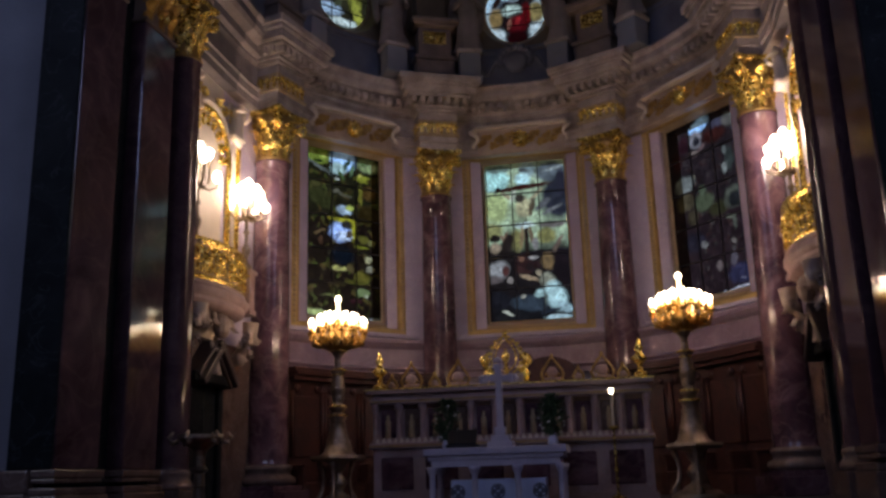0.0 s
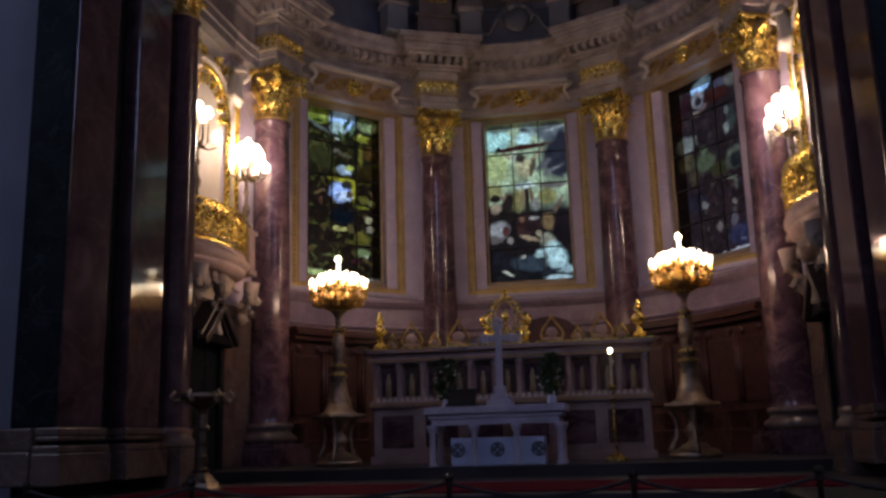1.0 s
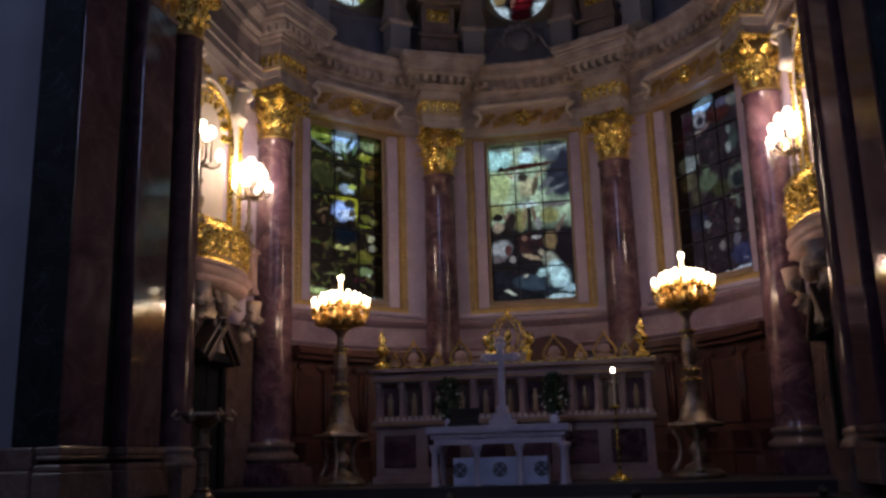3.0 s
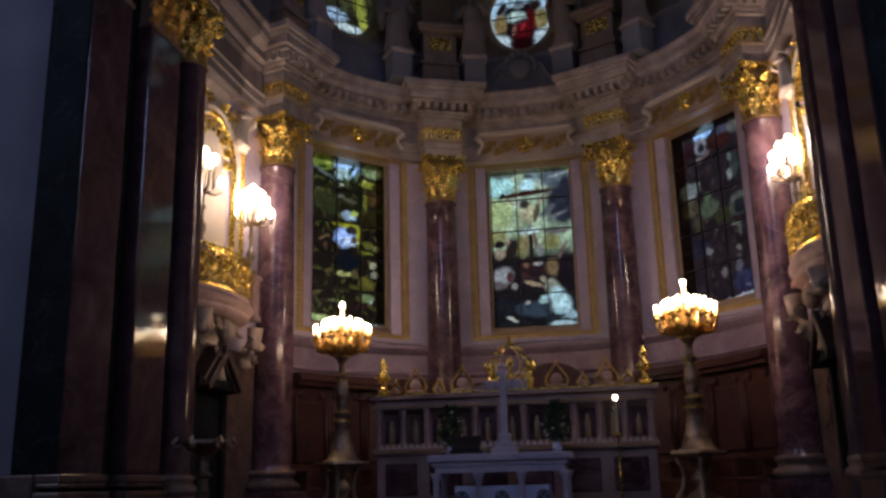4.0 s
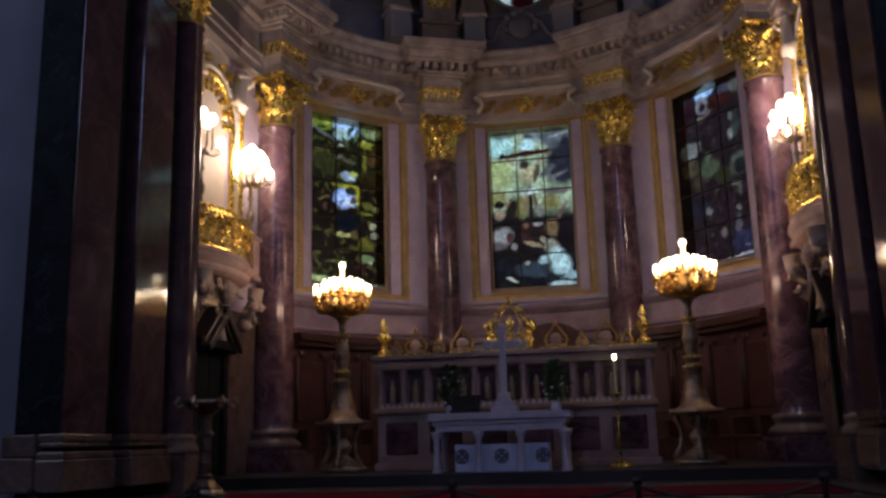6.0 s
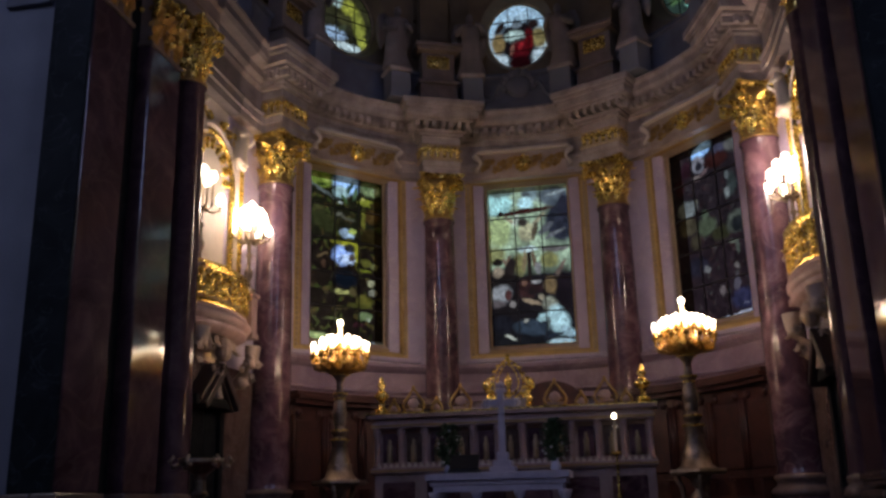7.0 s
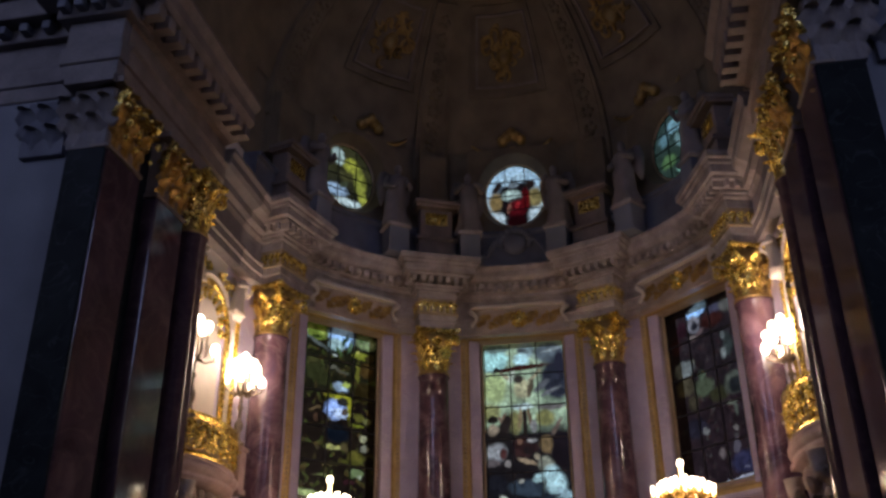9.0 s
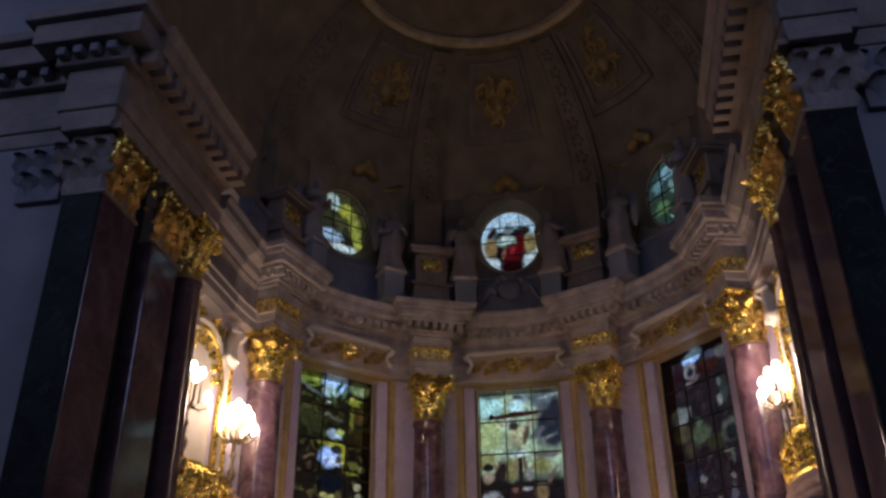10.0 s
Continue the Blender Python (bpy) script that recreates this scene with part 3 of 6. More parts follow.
GARDEN_FIGURES = [
    (0.68, 2.56, 0.32, 0.25, 0, (0.0197, 0.0139, 0.00454)),
    (0.53, 1.94, 0.14, 0.11, 0, (0.107, 0.107, 0.0227)),
    (0.76, 1.88, 0.12, 0.07, 0, (0.14, 0.14, 0.053)),
    (0.48, 1.74, 0.20, 0.04, 0, (0.123, 0.14, 0.0167)),
    (-0.06, 1.49, 0.33, 0.23, 0, (0.00363, 0.00644, 0.0128)),
    (-0.13, 1.16, 0.24, 0.05, 0, (0.288, 0.288, 0.107)),
    (0.17, 1.20, 0.10, 0.10, 0, (0.0753, 0.0603, 0.0259)),
    (0.68, 1.46, 0.10, 0.09, 0, (0.268, 0.268, 0.175)),
    (0.71, 1.22, 0.13, 0.08, 0, (0.268, 0.268, 0.212)),
    (0.48, 1.00, 0.22, 0.15, 0, (0.0908, 0.083, 0.0167)),
    (0.33, 0.87, 0.27, 0.07, 0, (0.053, 0.053, 0.0111)),
]
GARDEN_FOOT = [
    (-0.66, 2.00, 0.17, 0.04, 20, (0.0908, 0.0603, 0.0323)),
    (-0.63, 1.78, 0.07, 0.09, 0, (0.0677, 0.0356, 0.0227)),
    (-0.54, 1.12, 0.06, 0.05, 0, (0.0459, 0.0323, 0.0197)),
    (-0.18, 0.79, 0.23, 0.04, 0, (0.0459, 0.0356, 0.0139)),
    (0.51, 0.64, 0.18, 0.10, 0, (0.14, 0.193, 0.0908)),
    (0.60, 0.57, 0.05, 0.05, 0, (0.268, 0.307, 0.23)),
    (-0.32, 0.52, 0.26, 0.03, 0, (0.123, 0.14, 0.053)),
    (-0.74, 0.09, 0.30, 0.08, 0, (0.307, 0.367, 0.158)),
    (0.84, 0.02, 0.21, 0.03, 0, (0.268, 0.288, 0.327)),
    (0.33, 0.43, 0.16, 0.06, 0, (0.039, 0.0111, 0.0167)),
]
DUSK_TOP = [
    (-0.02, 3.84, 0.30, 0.15, 15, (0.326, 0.57, 1)),
    (0.53, 3.72, 0.22, 0.13, 0, (0.0455, 0.0455, 0.0799)),
    (0.82, 3.71, 0.18, 0.16, 0, (0.0711, 0.0711, 0.0711)),
    (-0.14, 3.55, 0.19, 0.20, 0, (0.208, 0.208, 0.257)),
    (-0.11, 3.51, 0.11, 0.12, 0, (0.0136, 0.0136, 0.0213)),
    (-0.06, 3.28, 0.28, 0.04, 30, (0.106, 0.0711, 0.0799)),
    (-0.21, 3.26, 0.11, 0.04, 0, (0.152, 0.125, 0.125)),
    (0.39, 3.51, 0.34, 0.17, 0, (0.0251, 0.00779, 0.00779)),
    (-0.51, 3.53, 0.16, 0.21, 0, (0.0213, 0.00779, 0.0136)),
    (0.63, 3.08, 0.06, 0.11, 0, (0.115, 0.134, 0.143)),
    (0.61, 2.67, 0.09, 0.13, 0, (0.143, 0.162, 0.17)),
    (0.75, 2.84, 0.12, 0.26, 0, (0.0292, 0.0373, 0.0389)),
]
DUSK_MIDDLE = [
    (-0.75, 3.19, 0.14, 0.22, 0, (0.0292, 0.0107, 0.0136)),
    (-0.59, 2.61, 0.28, 0.19, 0, (0.134, 0.152, 0.162)),
    (-0.28, 2.72, 0.04, 0.05, 0, (0.115, 0.115, 0.0975)),
    (-0.60, 2.21, 0.27, 0.21, 0, (0.0582, 0.0497, 0.0331)),
    (-0.08, 2.08, 0.28, 0.21, 0, (0.0497, 0.0625, 0.0414)),
    (-0.10, 2.37, 0.10, 0.13, 0, (0.0539, 0.0711, 0.0497)),
    (0.32, 1.84, 0.27, 0.17, 0, (0.0251, 0.0251, 0.0136)),
    (0.74, 1.99, 0.26, 0.24, 0, (0.0625, 0.0711, 0.0625)),
    (0.77, 1.93, 0.17, 0.17, 0, (0.0107, 0.0121, 0.0151)),
    (0.64, 1.58, 0.14, 0.05, 0, (0.0975, 0.106, 0.0886)),
    (0.72, 1.42, 0.05, 0.17, 0, (0.0667, 0.0754, 0.0667)),
]
DUSK_FOOT = [
    (-0.43, 1.25, 0.32, 0.22, 0, (0.0136, 0.0121, 0.0213)),
    (-0.18, 1.13, 0.09, 0.07, 0, (0.125, 0.125, 0.134)),
    (0.64, 1.03, 0.06, 0.08, 0, (0.17, 0.152, 0.152)),
    (0.60, 0.68, 0.08, 0.16, -15, (0.0799, 0.0711, 0.0975)),
    (0.18, 0.59, 0.09, 0.11, 15, (0.143, 0.115, 0.125)),
    (0.71, 0.32, 0.32, 0.22, 0, (0.0213, 0.0213, 0.0539)),
    (0.77, 0.22, 0.09, 0.03, 0, (0.0975, 0.0975, 0.162)),
    (0.52, 0.02, 0.50, 0.03, 5, (0.306, 0.306, 0.386)),
    (-0.43, 1.81, 0.16, 0.17, 0, (0.0373, 0.0308, 0.0213)),
]
OVAL_PARTS = [
    (0.00, 0.98, 0.66, 0.79, 0, (0.00846, 0.00547, 0.00744)),
    (-0.68, 0.95, 0.22, 0.39, 0, (0.175, 0.123, 0.053)),
    (0.68, 1.03, 0.23, 0.39, 0, (0.193, 0.158, 0.0677)),
    (-0.57, 0.31, 0.24, 0.23, 0, (0.388, 0.472, 0.536)),
    (0.64, 0.41, 0.24, 0.27, 0, (0.367, 0.45, 0.514)),
    (-0.30, 1.75, 0.15, 0.22, -20, (0.347, 0.493, 0.625)),
    (0.16, 1.84, 0.22, 0.19, 0, (0.347, 0.493, 0.625)),
    (-0.61, 1.51, 0.11, 0.25, -35, (0.0139, 0.00846, 0.00846)),
    (0.51, 1.54, 0.19, 0.15, 0, (0.0139, 0.00846, 0.00846)),
    (-0.13, 1.17, 0.33, 0.22, 0, (0.347, 0.461, 0.45)),
    (-0.06, 1.56, 0.18, 0.10, 0, (0.14, 0.175, 0.212)),
]
OVAL_RED = [
    (0.06, 0.67, 0.33, 0.38, 0, (0.07, 0.004, 0.00744)),
    (0.34, 1.02, 0.15, 0.39, 0, (0.083, 0.00363, 0.00595)),
    (0.03, 0.18, 0.42, 0.28, 0, (0.0111, 0.00119, 0.00235)),
    (-0.23, 0.70, 0.07, 0.20, -15, (0.158, 0.0677, 0.053)),
    (-0.03, 1.02, 0.25, 0.05, 10, (0.0259, 0.0259, 0.0259)),
    (0.06, 0.79, 0.08, 0.15, -20, (0.23, 0.0139, 0.0197)),
]
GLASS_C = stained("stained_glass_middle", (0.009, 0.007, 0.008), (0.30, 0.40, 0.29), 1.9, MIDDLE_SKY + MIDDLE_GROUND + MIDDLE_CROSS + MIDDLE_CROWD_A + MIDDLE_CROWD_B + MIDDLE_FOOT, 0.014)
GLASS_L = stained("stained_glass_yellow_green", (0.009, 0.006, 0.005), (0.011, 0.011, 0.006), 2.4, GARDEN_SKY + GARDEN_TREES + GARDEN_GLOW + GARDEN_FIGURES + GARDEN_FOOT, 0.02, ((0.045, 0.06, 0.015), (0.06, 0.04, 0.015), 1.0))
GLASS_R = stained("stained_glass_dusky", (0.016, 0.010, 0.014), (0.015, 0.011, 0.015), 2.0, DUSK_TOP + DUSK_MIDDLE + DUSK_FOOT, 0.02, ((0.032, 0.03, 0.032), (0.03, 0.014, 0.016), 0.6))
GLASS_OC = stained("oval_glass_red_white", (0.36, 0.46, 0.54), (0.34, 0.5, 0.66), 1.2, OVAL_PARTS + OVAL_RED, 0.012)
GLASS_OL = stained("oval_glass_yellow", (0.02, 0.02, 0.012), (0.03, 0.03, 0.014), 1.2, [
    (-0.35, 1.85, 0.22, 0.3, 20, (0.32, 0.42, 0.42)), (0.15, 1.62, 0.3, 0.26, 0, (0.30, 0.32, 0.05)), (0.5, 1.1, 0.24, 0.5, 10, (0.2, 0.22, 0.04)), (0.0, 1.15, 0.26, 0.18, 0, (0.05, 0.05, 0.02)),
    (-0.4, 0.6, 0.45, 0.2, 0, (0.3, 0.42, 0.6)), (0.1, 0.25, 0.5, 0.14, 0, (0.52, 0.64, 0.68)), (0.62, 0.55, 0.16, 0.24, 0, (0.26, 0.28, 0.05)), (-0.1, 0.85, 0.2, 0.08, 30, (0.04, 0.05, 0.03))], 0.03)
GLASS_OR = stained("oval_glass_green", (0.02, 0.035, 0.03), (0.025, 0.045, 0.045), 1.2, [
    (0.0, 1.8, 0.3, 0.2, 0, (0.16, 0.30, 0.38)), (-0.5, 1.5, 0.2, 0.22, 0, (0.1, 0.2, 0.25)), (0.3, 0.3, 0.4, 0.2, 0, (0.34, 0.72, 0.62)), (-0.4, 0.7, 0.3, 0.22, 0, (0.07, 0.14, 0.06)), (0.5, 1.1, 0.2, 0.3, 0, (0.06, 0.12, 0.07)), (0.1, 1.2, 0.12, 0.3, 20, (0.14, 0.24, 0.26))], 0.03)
GLOW = bpy.data.materials.new("bright_overcast_sky")
GLOW.use_nodes = True
GLOW.node_tree.nodes["Principled BSDF"].inputs["Base Color"].default_value = (0, 0, 0, 1)
GLOW.node_tree.nodes["Principled BSDF"].inputs["Emission Color"].default_value = (0.92, 0.97, 1.0, 1)
GLOW.node_tree.nodes["Principled BSDF"].inputs["Emission Strength"].default_value = 0.95


def pane(name, x0, x1, z0, z1, lim, mat, parent, y=0.0):
    """One pane with its place in the whole window, in half widths from the foot of the middle."""
    bm = bmesh.new()
    vs = [bm.verts.new((x, yy, z)) for yy in (y, y + 0.012) for x, z in ((x0, z0), (x1, z0), (x1, z1), (x0, z1))]
    lay = bm.loops.layers.uv.new("UVMap")
    f = bm.faces.new(vs[:4])
    hw, lo, hi = lim
    for lp in f.loops:
        lp[lay].uv = (lp.vert.co.x / hw, (lp.vert.co.z - lo) / hw)
    for v in vs[4:]:
        bm.verts.remove(v)
    return part(name, bm, mat, parent)


def tall_window(name, a, glass, label):
    w = thing(name, radial(a, 5.70), label, "window", kind="structure")
    hw, z0, z1 = 1.035, 5.34, 9.5
    o = 0.0
    for wd, y, mat, text in ((0.05, -0.03, GILT, "narrow gilt inner moulding"), (0.03, -0.01, BASE, "dark inner groove"), (0.1, -0.08, FRAME, "tan marble surround"), (0.045, -0.15, GILT, "gilded bead"), (0.05, -0.12, TAN, "golden tan fillet"), (0.05, -0.17, FRAME, "tan marble surround"), (0.045, -0.25, OLDGOLD, "gilded bead"), (0.17, -0.28, TAN, "broad golden outer moulding")):
        # side bars broad, the lower bar narrower, the top bar thin
        lo0, lo1, hi0, hi1 = z0 - 0.6 * o, z0 - 0.6 * (o + wd), z1 + 0.22 * o, z1 + 0.22 * (o + wd)
        part("window_frame", boxes((-hw - o - wd, -hw - o, y, 0.4, lo1, hi1), (hw + o, hw + o + wd, y, 0.4, lo1, hi1), (-hw - o, hw + o, y, 0.4, hi0, hi1), (-hw - o, hw + o, y, 0.4, lo1, lo0), bevel=0.012), mat, w, text)
        o += wd + 0.0005
    for s in (-1, 1):
        bm = bmesh.new()
        for k in range(38):
            ball(bm, (s * (hw + 0.46), -0.28, z0 - 0.2 + 0.117 * k), 0.045, (1, 0.6, 1.1), 6)
        part("bead_strip", bm, GILT, w, "gilded bead strip", True)
        part("window_frame", boxes((s * (hw + 0.62) - 0.07, s * (hw + 0.62) + 0.07, -0.14, 0.4, z0 - 0.33, z1 + 0.1), bevel=0.02), LILAC, w)
    part("window_sill", boxes((-1.86, 1.86, -0.42, 0.3, z0 - 0.45, z0 - 0.345), (-1.8, 1.8, -0.34, 0.3, z0 - 0.58, z0 - 0.45), bevel=0.02), LILAC, w)
    cols, rows = 3, 5
    for i in range(cols):
        for j in range(rows):
            pane("pane", -hw + 2 * hw * i / cols, -hw + 2 * hw * (i + 1) / cols, z0 + (z1 - z0) * j / rows, z0 + (z1 - z0) * (j + 1) / rows, (hw, z0, z1), glass, w, 0.02)
    for i in range(1, cols):
        x = -hw + 2 * hw * i / cols
        part("glazing_bar", boxes((x - 0.014, x + 0.014, 0.0, 0.03, z0, z1)), LEAD, w)
    for j in range(1, rows):
        z = z0 + (z1 - z0) * j / rows
        part("glazing_bar", boxes((-hw, hw, 0.0, 0.034, z - 0.016, z + 0.016)), LEAD, w)
    # carved hood with scroll brackets
    part("hood", boxes((-1.12, 1.12, -0.46, 0.1, 9.66, 10.3), (-1.3, 1.3, -0.5, 0.1, 9.6, 9.68), bevel=0.015), FRAME, w, "carved tan panel over the window")
    part("hood_ledge", boxes((-1.22, 1.22, -0.6, 0.1, 10.3, 10.34), (-1.16, 1.16, -0.56, 0.1, 10.34, 10.4), bevel=0.012), CREAM, w)
    bm = bmesh.new()
    rnd = random.Random(7)
    for s in (-1, 1):
        for k in range(3):
            cx, cz = s * (0.32 + 0.3 * k), 9.98 + 0.03 * (-1) ** k
            tube([(cx + 0.15 * (1 - q / 15) * math.cos(q * 0.62 * s + k * PI), -0.49 - 0.002 * q, cz + 0.17 * (1 - q / 15) * math.sin(q * 0.62 + k * PI)) for q in range(14)], [0.035 - 0.0015 * q for q in range(14)], 6, bm)
            for q in range(6):
                leaf_mesh(0.13, 0.17, 0.08, bm, Matrix.Translation((cx + 0.1 * math.cos(q), -0.48, cz + 0.1 * math.sin(q))) @ Matrix.Rotation(q * 1.05 + rnd.uniform(-0.3, 0.3), 4, 'Y'))
    part("relief", bm, OLDGOLD, w, "gilded scrolling leaf relief")
    bm = bmesh.new()
    ball(bm, (0, -0.5, 9.98), 0.14, (1, 0.6, 1.15), 12)
    for q in range(9):
        leaf_mesh(0.12, 0.16, 0.06, bm, Matrix.Translation((0.1 * math.sin(q * 0.7), -0.48, 9.98 + 0.1 * math.cos(q * 0.7))) @ Matrix.Rotation(q * 0.7, 4, 'Y'))
    part("boss", bm, GOLD, w, "gilded boss", True)
    for s in (-1, 1):
        pts = [(s * (1.17 + 0.1 * math.cos(q * 0.8) * (1 - q / 14)), -0.54 - 0.05 * math.sin(q * 0.8), 10.26 - 0.05 * q) for q in range(10)]
        part("bracket", tube(pts, [0.06, 0.065, 0.06, 0.05, 0.04, 0.04, 0.045, 0.05, 0.05, 0.03], 8), CREAM, w, "pale scroll bracket", True)
        part("ear", boxes((s * 1.37 - 0.2, s * 1.37 + 0.2, -0.4, 0.1, 9.68, 9.73), (s * 1.37 - 0.17, s * 1.37 + 0.17, -0.36, 0.1, 9.73, 9.78), (s * 1.37 - 0.2, s * 1.37 + 0.2, -0.4, 0.1, 9.78, 9.83), bevel=0.01), CREAM, w, "ridged pale ledge beside the hood")
    tagged(part("backdrop_sky", boxes((-1.5, 1.5, 0.75, 0.77, 4.9, 9.9)), GLOW), "bright daylight sky outside the window", "sky", kind="structure").matrix_basis = radial(a, 5.70)
    return w


tall_window("window_1", -AW, GLASS_L, "tall stained glass window in yellow, green and blue")
tall_window("window_2", 0, GLASS_C, "tall stained glass window in pale green, white and dark tones")
tall_window("window_3", AW, GLASS_R, "tall dusky stained glass window in a gilt frame")


# ---- columns ----
def capital_parts(parent, r, h, half, mat):
    """Corinthian capital: bell, two rows of leaves, corner scrolls, abacus; foot at z = 0."""
    bell = part("capital", lathe([(0.0, 0), (r * 1.08, 0), (r * 1.12, 0.04), (r, 0.08), (r, h * 0.5), (r * 1.15, h * 0.7), (r * 1.45, h * 0.88), (0, h * 0.88)], 24), OLDGOLD, parent, "gilded Corinthian capital", True)
    lf = None
    for row, (n, z, hh, cu, off) in enumerate(((8, 0.05, h * 0.38, 0.16, 0.0), (8, h * 0.24, h * 0.44, 0.24, 0.5), (8, h * 0.5, h * 0.36, 0.32, 0.0))):
        lf = None
        for k in range(n):
            a = 2 * PI * (k + off) / n
            m = Matrix.Rotation(a, 4, 'Z') @ Matrix.Translation((0, -r * 1.02, z))
            if lf is None:
                lf = part("leaf", leaf_mesh(r * 0.68, hh, cu), mat, bell)
                lf.matrix_basis = m
            else:
                again("leaf", lf, m, bell)
    vol = None
    for k in range(8):
        q4, s = k // 2, (1 if k % 2 else -1)
        m = Matrix.Rotation(PI / 4 + q4 * PI / 2, 4, 'Z') @ Matrix.Translation((s * 0.04, 0, 0))
        if vol is None:
            pts = [(0, -r * 1.05, h * 0.5), (0, -r * 1.15, h * 0.66), (0, -half * 1.05, h * 0.80)] + [(0, -half * 1.18 + 0.14 * (1 - j / 12) * math.cos(1.9 - j * 0.62), h * 0.72 + 0.14 * (1 - j / 12) * math.sin(1.9 - j * 0.62)) for j in range(11)]
            vol = part("scroll", tube(pts, 0.046, 6), mat, bell, smooth=True)
            vol.matrix_basis = m
        else:
            again("scroll", vol, m, bell)
    ro = None
    for k in range(4):
        m = Matrix.Rotation(k * PI / 2, 4, 'Z')
        if ro is None:
            bm = bmesh.new()
            ball(bm, (0, -r * 1.32, h * 0.93), 0.09, (1, 0.6, 1))
            tube([(0, -r * 1.1, h * 0.5), (0, -r * 1.18, h * 0.7), (0, -r * 1.3, h * 0.88)], 0.03, 6, bm)
            ro = part("rosette", bm, mat, bell, smooth=True)
        else:
            again("rosette", ro, m, bell)
    outline = []
    for k in range(4):
        for q in range(5):
            t = -1 + q / 2
            x, y = t * half, -half * (1 - 0.16 * (1 - t * t))
            if abs(t) == 1:
                x *= 0.93
            c, s = math.cos(k * PI / 2), math.sin(k * PI / 2)
            outline.append((c * x - s * y, s * x + c * y))
    bm = bmesh.new()
    lo, mid, hi = ([bm.verts.new((x * f, y * f, z)) for x, y in outline] for f, z in ((0.9, h * 0.91), (1.0, h * 0.94), (1.0, h)))
    for p, q in ((lo, mid), (mid, hi)):
        for j in range(len(p)):
            bm.faces.new((p[j], p[(j + 1) % len(p)], q[(j + 1) % len(p)], q[j]))
    bm.faces.new(lo)
    bm.faces.new(hi)
    part("abacus", bm, mat, bell)
    return bell


first = None
for a in (-AE, -AC, AC, AE):
    if first:
        copy_thing(first, radial(a, 5.35, FL))
        continue
    first = thing("column", radial(a, 5.35, FL), "polished rose marble column with a gilded Corinthian capital", "column", "columns round the apse")
    part("plinth", boxes((-0.62, 0.62, -0.62, 0.4, 0, 0.34), (-0.57, 0.57, -0.57, 0.4, 0.34, 0.44), bevel=0.015), ROSE, first)
    part("base", lathe([(0, 0.44), (0.56, 0.44), (0.6, 0.5), (0.6, 0.56), (0.55, 0.62), (0.49, 0.65), (0.48, 0.7), (0.52, 0.74), (0.53, 0.79), (0.49, 0.84), (0.44, 0.86), (0, 0.86)], 32), BASE, first, "moulded brown marble base", True)
    part("shaft", lathe([(0.44, 0.86), (0.425, 0.92)] + [(0.42 - 0.055 * (k / 10) ** 1.6, 0.95 + 6.35 * k / 10) for k in range(11)] + [(0.4, 7.32), (0.4, 7.36), (0.36, 7.38)], 40), ROSE, first, smooth=True)
    bell = capital_parts(first, 0.36, 1.135, 0.58, GOLD)
    bell.matrix_basis = Matrix.Translation((0, 0, 7.37))

